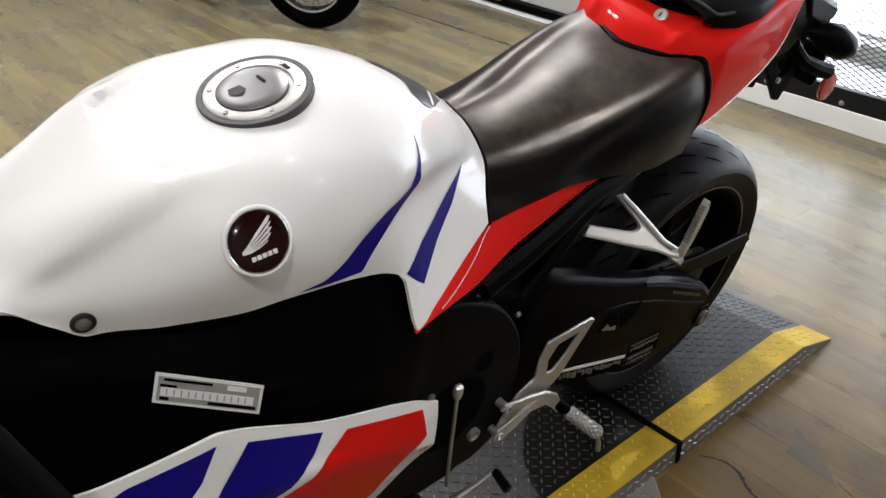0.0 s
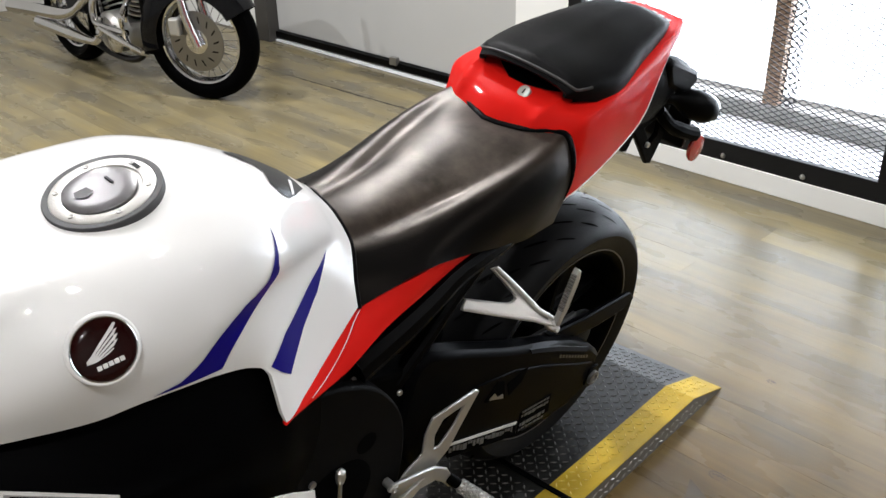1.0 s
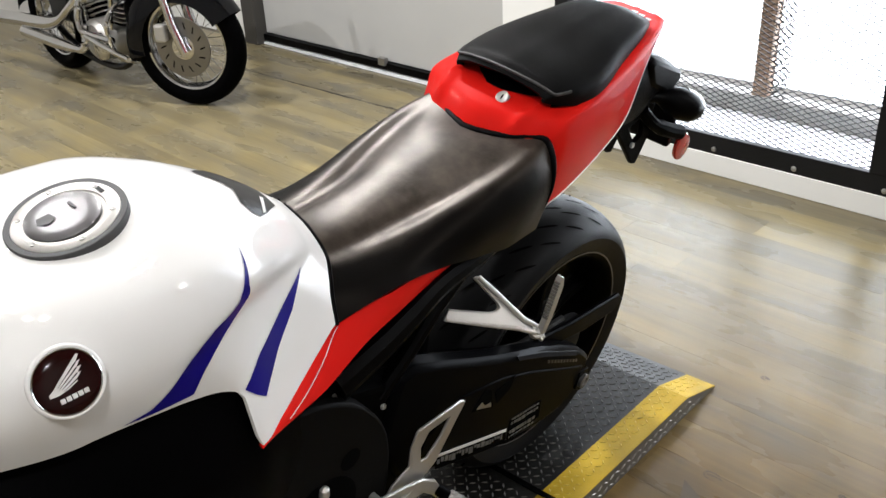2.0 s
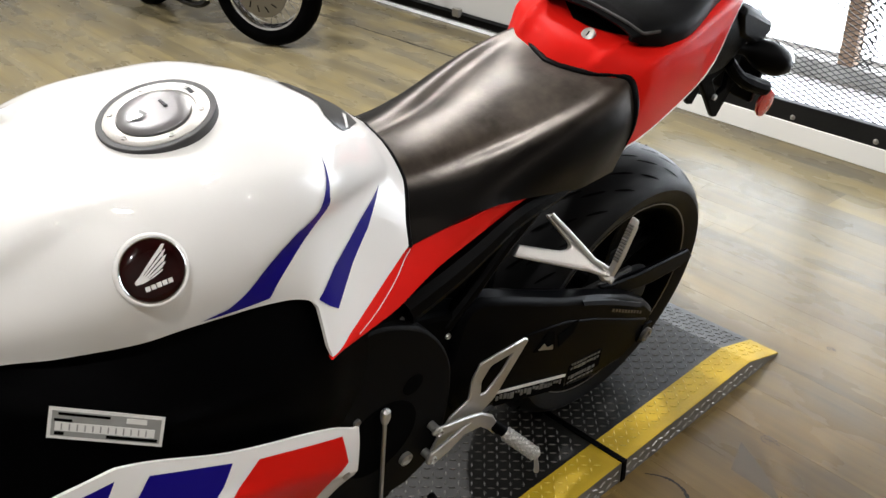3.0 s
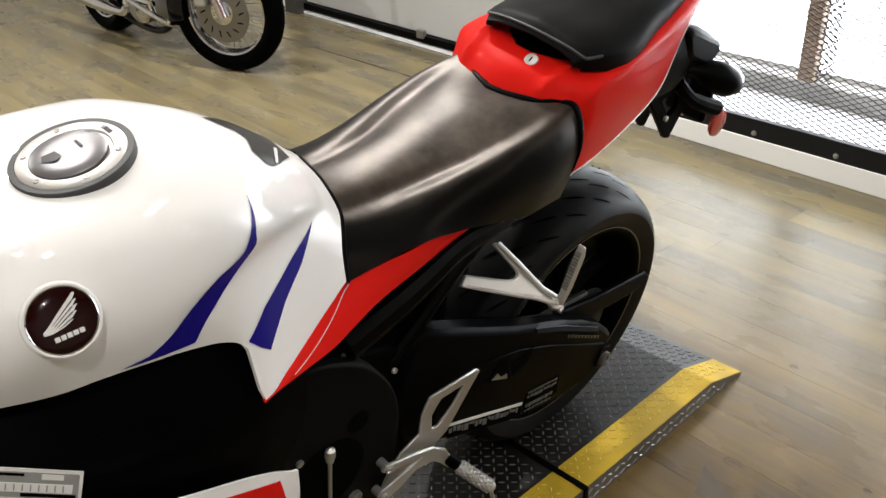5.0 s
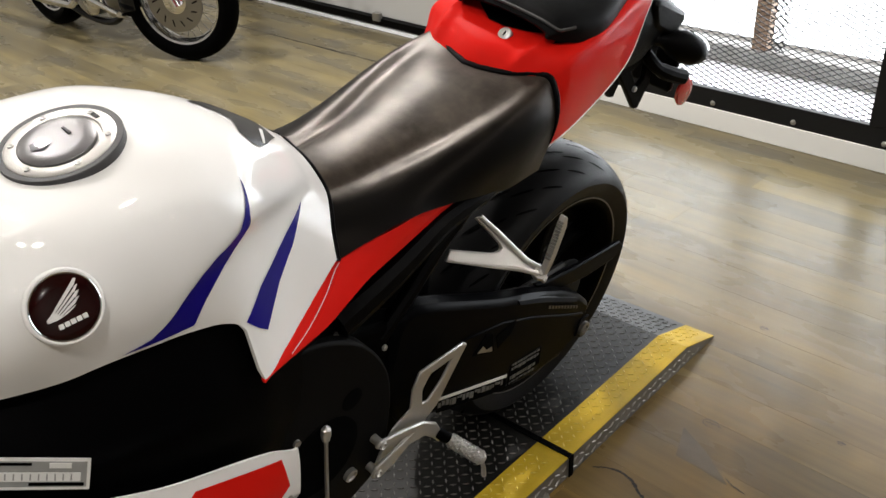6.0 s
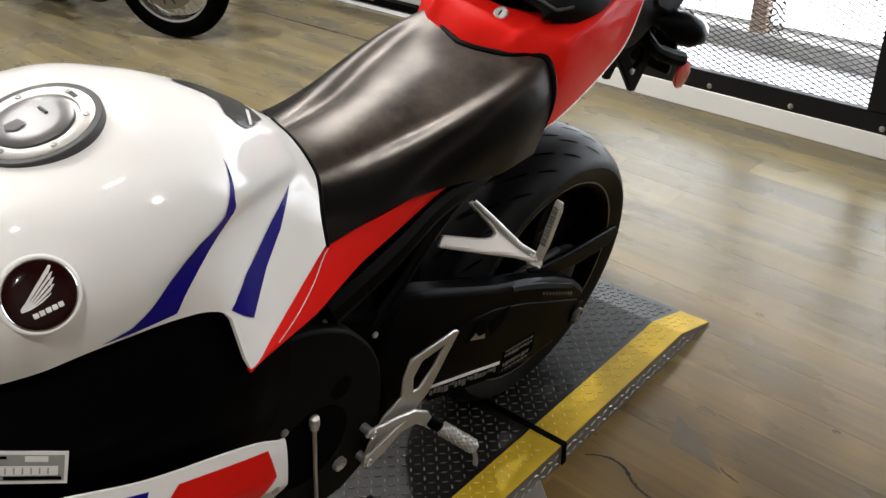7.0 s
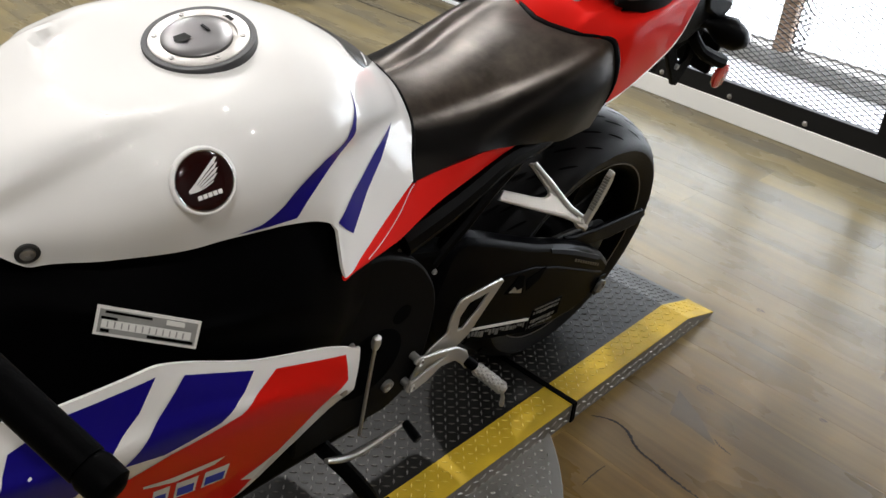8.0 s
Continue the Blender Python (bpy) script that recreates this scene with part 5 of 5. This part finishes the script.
def spoked_wheel(name, centre, turn, label, half=0.055):
    w = tagged(new(name), label)
    w.parent = cruiser
    w.matrix_basis = Matrix.Translation(centre) @ pose(0, 0, 0, 0, 0, turn)
    prof = [(-half * 0.62, CR * 0.70), (-half * 0.95, CR * 0.80), (-half, CR * 0.87), (-half * 0.8, CR * 0.95), (-half * 0.4, CR * 0.99), (0, CR), (half * 0.4, CR * 0.99), (half * 0.8, CR * 0.95), (half, CR * 0.87), (half * 0.95, CR * 0.80), (half * 0.62, CR * 0.70)]
    part("tyre", lathe(prof, 64, "Y"), MATT, w, "black rubber tyre")
    part("rim", lathe([(-half * 0.62, CR * 0.72), (-half * 0.7, CR * 0.725), (-half * 0.66, CR * 0.69), (-half * 0.45, CR * 0.665), (0, CR * 0.64), (half * 0.45, CR * 0.665), (half * 0.7, CR * 0.725)], 64, "Y"), CHROME, w, "chrome wire wheel rim")
    part("hub", lathe([(-0.05, 0.0), (-0.05, 0.035), (-0.03, 0.03), (0.03, 0.03), (0.05, 0.035), (0.05, 0.0)], 24, "Y"), CHROME, w, "chrome hub")
    for k in range(28):
        a = 2 * math.pi * k / 28
        b = a + (0.5 if k % 2 else -0.5)
        s = -1 if (k // 2) % 2 else 1
        part("spoke", tube([(0.034 * math.cos(b), s * 0.03, 0.034 * math.sin(b)), (CR * 0.655 * math.cos(a), 0, CR * 0.655 * math.sin(a))], 0.002, 5), CHROME, w)
    return w


fw = spoked_wheel("front_wheel", (1.335, 0, CR), 25, "chrome spoked front wheel turned to one side")
rotor = part("brake_disc", lathe([(-0.062, 0.06), (-0.066, 0.062), (-0.066, 0.153), (-0.062, 0.155), (-0.061, 0.06)], 48, "Y"), material("brushed_disc_steel", (0.26, 0.25, 0.24), 0.35, 1.0, 0, 0.1, 20), fw, "steel brake disc with slots")
for k in range(14):
    a = 2 * math.pi * k / 14
    d, n = Vector((math.cos(a), 0, math.sin(a))), Vector((-math.sin(a), 0, math.cos(a)))
    bm = bmesh.new()
    c = d * 0.112 + Vector((0, -0.0668, 0))
    bm.faces.new([bm.verts.new(c + (d + n * 0.4) * 0.016 * i + n * 0.004 * j) for i, j in ((1, 1), (-1, 1), (-1, -1), (1, -1))])
    part("slot", bm, GROOVE, rotor, "", False)
part("disc_carrier", lathe([(-0.070, 0.0), (-0.070, 0.03), (-0.067, 0.062), (-0.062, 0.062)], 32, "Y"), CHROME, rotor)
part("axle_end", lathe([(-0.092, 0.0), (-0.092, 0.012), (-0.075, 0.018), (-0.07, 0.018)], 16, "Y"), CHROME, fw)
for s in (-1, 1):
    leg = part("fork_leg", tube([(0.02, s * 0.085, -0.02), (-0.03, s * 0.085, 0.12), (-0.045, s * 0.085, 0.20), (-0.15, s * 0.085, 0.62)], [0.026, 0.026, 0.024, 0.020], 16), CHROME, fw, "chrome fork leg")
part("brake_caliper", box(-0.10, -0.085, 0.075, 0.06, 0.045, 0.09), ALU, fw, "cast aluminium brake caliper", False, 0.012)
rows = []
for k in range(29):
    a = radians(30 + 162 * k / 28)
    row = []
    for j in range(9):
        b = math.pi * j / 8
        w = 0.082 * math.cos(b)
        rr = CR + 0.012 + 0.022 * math.sin(b) - 0.10 * (1 - math.sin(b)) ** 2
        row.append(Vector((rr * math.cos(a), w, rr * math.sin(a))))
    rows.append(row)
part("front_fender", solid(skin(rows), 0.003), ENAMEL, fw, "glossy black deep front fender")
spoked_wheel("back_wheel", (0, 0, CR * 0.98), 0, "rear wheel in shadow", 0.07)
part("frame_cradle", tube(catmull([(0.05, -0.1, 0.33), (0.4, -0.10, 0.16), (0.80, -0.09, 0.14), (0.98, -0.07, 0.35), (1.10, -0.03, 0.68)], 24), 0.019, 10), GLOSSBLACK, cruiser, "black frame cradle tube")
part("frame_cradle", tube(catmull([(0.05, 0.1, 0.33), (0.4, 0.10, 0.16), (0.80, 0.09, 0.14), (0.98, 0.07, 0.35), (1.10, 0.03, 0.68)], 24), 0.019, 10), GLOSSBLACK, cruiser)
part("crankcase", lathe([(-0.15, 0.0), (-0.15, 0.09), (-0.13, 0.115), (0.12, 0.12), (0.14, 0.09), (0.14, 0.0)], 32, "Y", (0.62, 0, 0.27)), ALU, cruiser, "polished engine crankcase", True, 0.004)
part("crankcase_cover", lathe([(-0.175, 0.0), (-0.172, 0.05), (-0.16, 0.075), (-0.148, 0.078)], 32, "Y", (0.70, 0, 0.25)), CHROME, cruiser, "round chrome engine cover")
part("crankcase_cover", lathe([(-0.165, 0.0), (-0.162, 0.035), (-0.15, 0.055), (-0.14, 0.056)], 28, "Y", (0.54, 0, 0.30)), CHROME, cruiser, "round chrome engine cover")
for tx, sg in ((0.54, -1), (0.72, 1)):
    cyl = part("cylinder", tube([(tx, 0, 0.36), (tx + sg * 0.10, 0, 0.62)], 0.06, 20), MATT, cruiser, "finned black cylinder")
    for k in range(8):
        f = 0.1 + 0.1 * k
        c = Vector((tx + sg * 0.10 * f, 0, 0.36 + 0.26 * f))
        part("fin", tube([c, c + Vector((sg * 0.002, 0, 0.006))], 0.085, 20), ALU, cyl)
    part("push_rod_tube", tube([(tx + sg * 0.03, -0.10, 0.34), (tx + sg * 0.10, -0.09, 0.60)], 0.012, 10), CHROME, cyl, "chrome push rod tube")
part("air_cleaner", lathe([(-0.19, 0.0), (-0.19, 0.07), (-0.175, 0.085), (-0.12, 0.085), (-0.12, 0.0)], 32, "Y", (0.63, 0, 0.56)), CHROME, cruiser, "round chrome air cleaner")
part("silencer", tube(catmull([(0.62, -0.17, 0.36), (0.60, -0.20, 0.24), (0.50, -0.205, 0.222), (0.34, -0.21, 0.23), (0.14, -0.21, 0.242), (-0.06, -0.215, 0.255)], 30), [0.022] * 12 + [0.022 + 0.002 * k for k in range(8)] + [0.036] * 11, 18), CHROME, cruiser, "long chrome silencer")
part("silencer", tube(catmull([(0.56, -0.16, 0.50), (0.48, -0.19, 0.43), (0.36, -0.20, 0.36), (0.21, -0.205, 0.33), (-0.10, -0.21, 0.318), (-0.41, -0.215, 0.305)], 30), [0.022] * 10 + [0.022 + 0.002 * k for k in range(9)] + [0.040] * 12, 18), CHROME, cruiser, "long chrome silencer")
part("header_pipe", tube(catmull([(0.62, -0.15, 0.56), (0.60, -0.19, 0.45), (0.60, -0.20, 0.36), (0.66, -0.20, 0.325), (0.90, -0.19, 0.313)], 24), 0.02, 14), CHROME, cruiser, "curved chrome header pipe")
part("foot_bar", tube([(0.68, -0.22, 0.317), (0.92, -0.235, 0.285), (1.13, -0.24, 0.257)], [0.014, 0.018, 0.013], 12), CHROME, cruiser, "slanted chrome foot bar")
part("engine_guard", tube(catmull([(0.98, -0.07, 0.52), (1.0, -0.20, 0.50), (1.0, -0.26, 0.40), (0.96, -0.20, 0.24), (0.90, -0.09, 0.18)], 24), 0.012, 10), CHROME, cruiser, "chrome tubular engine guard")
part("radiator", box(0.98, 0, 0.42, 0.05, 0.24, 0.44), MATT, cruiser, "black radiator", False, 0.008)
part("side_cover", box(0.30, -0.10, 0.45, 0.24, 0.10, 0.22), GLOSSBLACK, cruiser, "black side cover and case", False, 0.02)
part("fuel_tank", tube(catmull([(0.35, 0, 0.70), (0.6, 0, 0.74), (0.85, 0, 0.76), (1.08, 0, 0.76)], 16), [0.07 + 0.006 * k for k in range(12)] + [0.13, 0.12, 0.10, 0.075, 0.04], 18), GLOSSBLACK, cruiser, "glossy black fuel tank")
rows = []
for k in range(25):
    a = radians(20 + 150 * k / 24)
    rows.append([Vector((1.13 * CR * math.cos(a), 0.10 * math.cos(math.pi * j / 8), 1.13 * CR * math.sin(a) + CR - 0.05 * (1 - math.sin(math.pi * j / 8)))) for j in range(9)])
part("rear_mudguard", solid(skin(rows), 0.004), GLOSSBLACK, cruiser, "glossy black rear mudguard")

# ---- plank floor ----


def plank_material():
    m = bpy.data.materials.new("vinyl_wood_plank")
    m.use_nodes = True
    t = m.node_tree
    b = t.nodes["Principled BSDF"]
    b.inputs["Specular IOR Level"].default_value = 0.24
    L = t.links.new
    geo = t.nodes.new("ShaderNodeNewGeometry")
    info = t.nodes.new("ShaderNodeObjectInfo")
    add = t.nodes.new("ShaderNodeMath")
    add.operation = "ADD"
    L(info.outputs["Random"], add.inputs[0])
    L(geo.outputs["Random Per Island"], add.inputs[1])
    shift = t.nodes.new("ShaderNodeCombineXYZ")
    big = t.nodes.new("ShaderNodeMath")
    big.operation = "MULTIPLY"
    big.inputs[1].default_value = 37.0
    L(add.outputs[0], big.inputs[0])
    L(big.outputs[0], shift.inputs[0])
    L(big.outputs[0], shift.inputs[2])
    pos = t.nodes.new("ShaderNodeVectorMath")
    pos.operation = "ADD"
    L(geo.outputs["Position"], pos.inputs[0])
    L(shift.outputs[0], pos.inputs[1])
    stretch = t.nodes.new("ShaderNodeMapping")
    stretch.inputs["Scale"].default_value = (0.8, 8.0, 1.0)
    L(pos.outputs[0], stretch.inputs["Vector"])
    grain = t.nodes.new("ShaderNodeTexNoise")
    grain.inputs["Scale"].default_value, grain.inputs["Detail"].default_value, grain.inputs["Roughness"].default_value, grain.inputs["Distortion"].default_value = 1.0, 3, 0.5, 0.25
    L(stretch.outputs[0], grain.inputs["Vector"])
    soft = t.nodes.new("ShaderNodeMapping")
    soft.inputs["Scale"].default_value = (1.3, 3.6, 1.0)
    L(geo.outputs["Position"], soft.inputs["Vector"])
    cloud = t.nodes.new("ShaderNodeTexNoise")
    cloud.inputs["Scale"].default_value, cloud.inputs["Detail"].default_value = 2.3, 4
    L(soft.outputs[0], cloud.inputs["Vector"])
    r1 = t.nodes.new("ShaderNodeValToRGB")
    e = r1.color_ramp.elements
    e[0].position, e[0].color = 0.25, (0.116, 0.099, 0.068, 1)
    e[1].position, e[1].color = 0.75, (0.238, 0.198, 0.115, 1)
    e.new(0.5).color = (0.176, 0.147, 0.089, 1)
    L(grain.outputs["Fac"], r1.inputs["Fac"])
    r2 = t.nodes.new("ShaderNodeValToRGB")
    e = r2.color_ramp.elements
    e[0].position, e[0].color = 0.26, (0.82, 0.87, 0.98, 1)
    e[1].position, e[1].color = 0.74, (1.16, 1.11, 0.86, 1)
    lean = t.nodes.new("ShaderNodeMath")
    lean.operation = "MULTIPLY_ADD"
    lean.inputs[1].default_value, lean.inputs[2].default_value = 0.13, -0.13
    L(add.outputs[0], lean.inputs[0])
    hue = t.nodes.new("ShaderNodeMath")
    hue.operation = "ADD"
    L(cloud.outputs["Fac"], hue.inputs[0])
    L(lean.outputs[0], hue.inputs[1])
    L(hue.outputs[0], r2.inputs["Fac"])
    mul = t.nodes.new("ShaderNodeMix")
    mul.data_type, mul.blend_type = "RGBA", "MULTIPLY"
    mul.inputs["Factor"].default_value = 1.0
    L(r1.outputs["Color"], mul.inputs["A"])
    L(r2.outputs["Color"], mul.inputs["B"])
    tone = t.nodes.new("ShaderNodeMapRange")
    tone.inputs["From Max"].default_value = 2.0
    tone.inputs["To Min"].default_value, tone.inputs["To Max"].default_value = 0.87, 1.13
    L(add.outputs[0], tone.inputs["Value"])
    scale = t.nodes.new("ShaderNodeVectorMath")
    scale.operation = "SCALE"
    L(mul.outputs["Result"], scale.inputs[0])
    L(tone.outputs[0], scale.inputs["Scale"])
    # fine wood lines along each plank
    lines = t.nodes.new("ShaderNodeMapping")
    lines.inputs["Scale"].default_value = (3.0, 75.0, 1.0)
    L(pos.outputs[0], lines.inputs["Vector"])
    vein = t.nodes.new("ShaderNodeTexNoise")
    vein.inputs["Scale"].default_value, vein.inputs["Detail"].default_value = 1.0, 3
    L(lines.outputs[0], vein.inputs["Vector"])
    veined = t.nodes.new("ShaderNodeMapRange")
    veined.inputs["From Min"].default_value, veined.inputs["From Max"].default_value = 0.3, 0.7
    veined.inputs["To Min"].default_value, veined.inputs["To Max"].default_value = 0.88, 1.10
    L(vein.outputs["Fac"], veined.inputs["Value"])
    lined = t.nodes.new("ShaderNodeVectorMath")
    lined.operation = "SCALE"
    L(scale.outputs[0], lined.inputs[0])
    L(veined.outputs[0], lined.inputs["Scale"])
    # a browner stretch of floor beside the ramp, with a bystander's shade painted in
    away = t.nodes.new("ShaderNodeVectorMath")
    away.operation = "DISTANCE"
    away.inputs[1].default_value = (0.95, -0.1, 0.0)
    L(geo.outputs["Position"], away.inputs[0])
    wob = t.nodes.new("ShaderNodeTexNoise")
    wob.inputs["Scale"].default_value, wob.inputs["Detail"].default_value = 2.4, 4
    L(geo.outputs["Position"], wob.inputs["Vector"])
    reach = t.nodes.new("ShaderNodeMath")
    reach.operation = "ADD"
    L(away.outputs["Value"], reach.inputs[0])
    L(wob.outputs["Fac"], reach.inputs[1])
    shade_stain = t.nodes.new("ShaderNodeMapRange")
    shade_stain.inputs["From Min"].default_value, shade_stain.inputs["From Max"].default_value = 1.0, 2.5
    shade_stain.inputs["To Min"].default_value, shade_stain.inputs["To Max"].default_value = 1.0, 0.0
    L(reach.outputs[0], shade_stain.inputs["Value"])
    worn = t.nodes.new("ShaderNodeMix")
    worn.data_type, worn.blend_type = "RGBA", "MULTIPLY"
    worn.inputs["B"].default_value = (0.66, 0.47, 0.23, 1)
    L(shade_stain.outputs[0], worn.inputs["Factor"])
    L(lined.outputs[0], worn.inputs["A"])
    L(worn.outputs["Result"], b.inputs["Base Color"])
    rough = t.nodes.new("ShaderNodeMapRange")
    rough.inputs["To Min"].default_value, rough.inputs["To Max"].default_value = 0.22, 0.34
    L(cloud.outputs["Fac"], rough.inputs["Value"])
    L(rough.outputs[0], b.inputs["Roughness"])
    bump = t.nodes.new("ShaderNodeBump")
    bump.inputs["Strength"].default_value, bump.inputs["Distance"].default_value = 0.03, 0.001
    L(grain.outputs["Fac"], bump.inputs["Height"])
    L(bump.outputs["Normal"], b.inputs["Normal"])
    return m


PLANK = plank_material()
PW, PL, GAP = 0.130, 1.22, 0.0001


def plank_faces(x0, x1, y0, y1):
    z0, z1, c = -0.0045, 0.0, 0.0002
    v = [(x0, y0, z0), (x1, y0, z0), (x1, y1, z0), (x0, y1, z0), (x0, y0, z1 - c), (x1, y0, z1 - c), (x1, y1, z1 - c), (x0, y1, z1 - c), (x0 + c, y0 + c, z1), (x1 - c, y0 + c, z1), (x1 - c, y1 - c, z1), (x0 + c, y1 - c, z1)]
    f = [(8, 9, 10, 11)]
    for k in range(4):
        n = (k + 1) % 4
        f += [(k, n, 4 + n, 4 + k), (4 + k, 4 + n, 8 + n, 8 + k)]
    return v, f


rng = random.Random(5)
full = bpy.data.meshes.new("plank")
v, f = plank_faces(-PL / 2 + GAP, PL / 2 - GAP, -PW / 2 + GAP, PW / 2 - GAP)
full.from_pydata(v, [], f)
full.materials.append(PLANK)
rest_v, rest_f, placed = [], [], 0
row = 0
y = -4.38
while y < 2.40:
    off = -6.13 - rng.random() * PL
    x = off
    while x < 6.1:
        cx, cy = x + PL / 2, y + PW / 2
        if -6.2 < cx < 2.2 and -0.95 < cy < 2.3 and placed < 300 and x > -6.13:
            ob = new("plank", full)
            ob.location = (cx, cy, 0)
            ob.parent = floor
            placed += 1
        else:
            v, f = plank_faces(max(x, -6.13) + GAP, min(x + PL, 6.13) - GAP, y + GAP, min(y + PW, 2.40) - GAP)
            k = len(rest_v)
            rest_v += v
            rest_f += [tuple(i + k for i in q) for q in f]
        x += PL
    y += PW
me = bpy.data.meshes.new("plank_rest")
me.from_pydata(rest_v, [], rest_f)
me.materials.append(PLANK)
ob = new("plank_field", me)
ob.parent = floor
tagged(ob, kind="stuff")


def ribbon(name, pts, width, mat, label, z=0.0006, seed=1):
    """A ragged dark tear in the floor covering."""
    r = random.Random(seed)
    line = catmull([(x, y, 0) for x, y in pts], 14 * (len(pts) - 1))
    rows = []
    for i, p in enumerate(line):
        d = (line[min(i + 1, len(line) - 1)] - line[max(i - 1, 0)]).normalized()
        n = Vector((-d.y, d.x, 0))
        w = width * (0.35 + 0.9 * r.random()) * math.sin(math.pi * (i + 1) / (len(line) + 1)) ** 0.35
        j = n * (r.random() - 0.5) * 0.003
        rows.append([p + j + n * w + Vector((0, 0, z)), p + j - n * w + Vector((0, 0, z))])
    return part(name, skin(rows), mat, floor, label, False)


TEAR = material("torn_floor_edge", (0.012, 0.009, 0.007), 0.9)
# lifted flap; its glare is painted in as a paler base colour
bm = skin([[Vector((0.451, 0.627, 0.0012)), Vector((0.530, 0.588, 0.0016)), Vector((0.612, 0.530, 0.0005))], [Vector((0.486, 0.536, 0.0005)), Vector((0.545, 0.534, 0.0005)), Vector((0.609, 0.527, 0.0004))]])
part("floor_flap", bm, material("pale_glare_vinyl", (0.105, 0.080, 0.052), 0.26, 0, 0, 0.3, 14, 0.1, 90, spec=0.3), floor, "curled flap of torn vinyl, its reflection put in as paler colour", True)
ribbon("floor_tear", [(0.372, 0.386), (0.40, 0.406), (0.43, 0.413), (0.46, 0.407), (0.493, 0.386), (0.525, 0.376), (0.56, 0.372), (0.60, 0.365), (0.64, 0.362), (0.69, 0.36)], 0.0042, TEAR, "dark ragged tear in the vinyl")
ribbon("floor_tear", [(0.600, 0.545), (0.62, 0.535), (0.652, 0.528)], 0.0022, TEAR, "short dark tear in the vinyl", seed=2)
ribbon("floor_tear", [(0.494, 0.20), (0.491, 0.244), (0.491, 0.281)], 0.0016, TEAR, "short dark tear in the vinyl", seed=4)
ribbon("floor_tear", [(-3.5, 1.975), (-3.0, 1.985), (-2.5, 2.0), (-2.0, 2.02), (-1.5, 2.03)], 0.006, TEAR, "dark joint in front of the door", seed=3)

KNOT = material("knot_brown", (0.050, 0.032, 0.016), 0.5, spec=0.3)
for kx, ky, kr, seed in ((0.49, 0.678, 0.013, 7), (0.733, 0.808, 0.005, 8), (0.401, 1.105, 0.007, 9)):
    ribbon("floor_knot", [(kx + kr * 1.5 * math.cos(a), ky + kr * math.sin(a)) for a in (0.3, 1.3, 2.3, 3.3, 4.3, 5.3)], 0.0022, KNOT, "dark brown knot in a plank", 0.0007, seed)
    ribbon("floor_knot", [(kx - kr, ky), (kx + kr * 0.4, ky + kr * 0.15), (kx + kr * 2.0, ky + kr * 0.1)], 0.0030, KNOT, "dark brown knot in a plank", 0.0008, seed + 10)
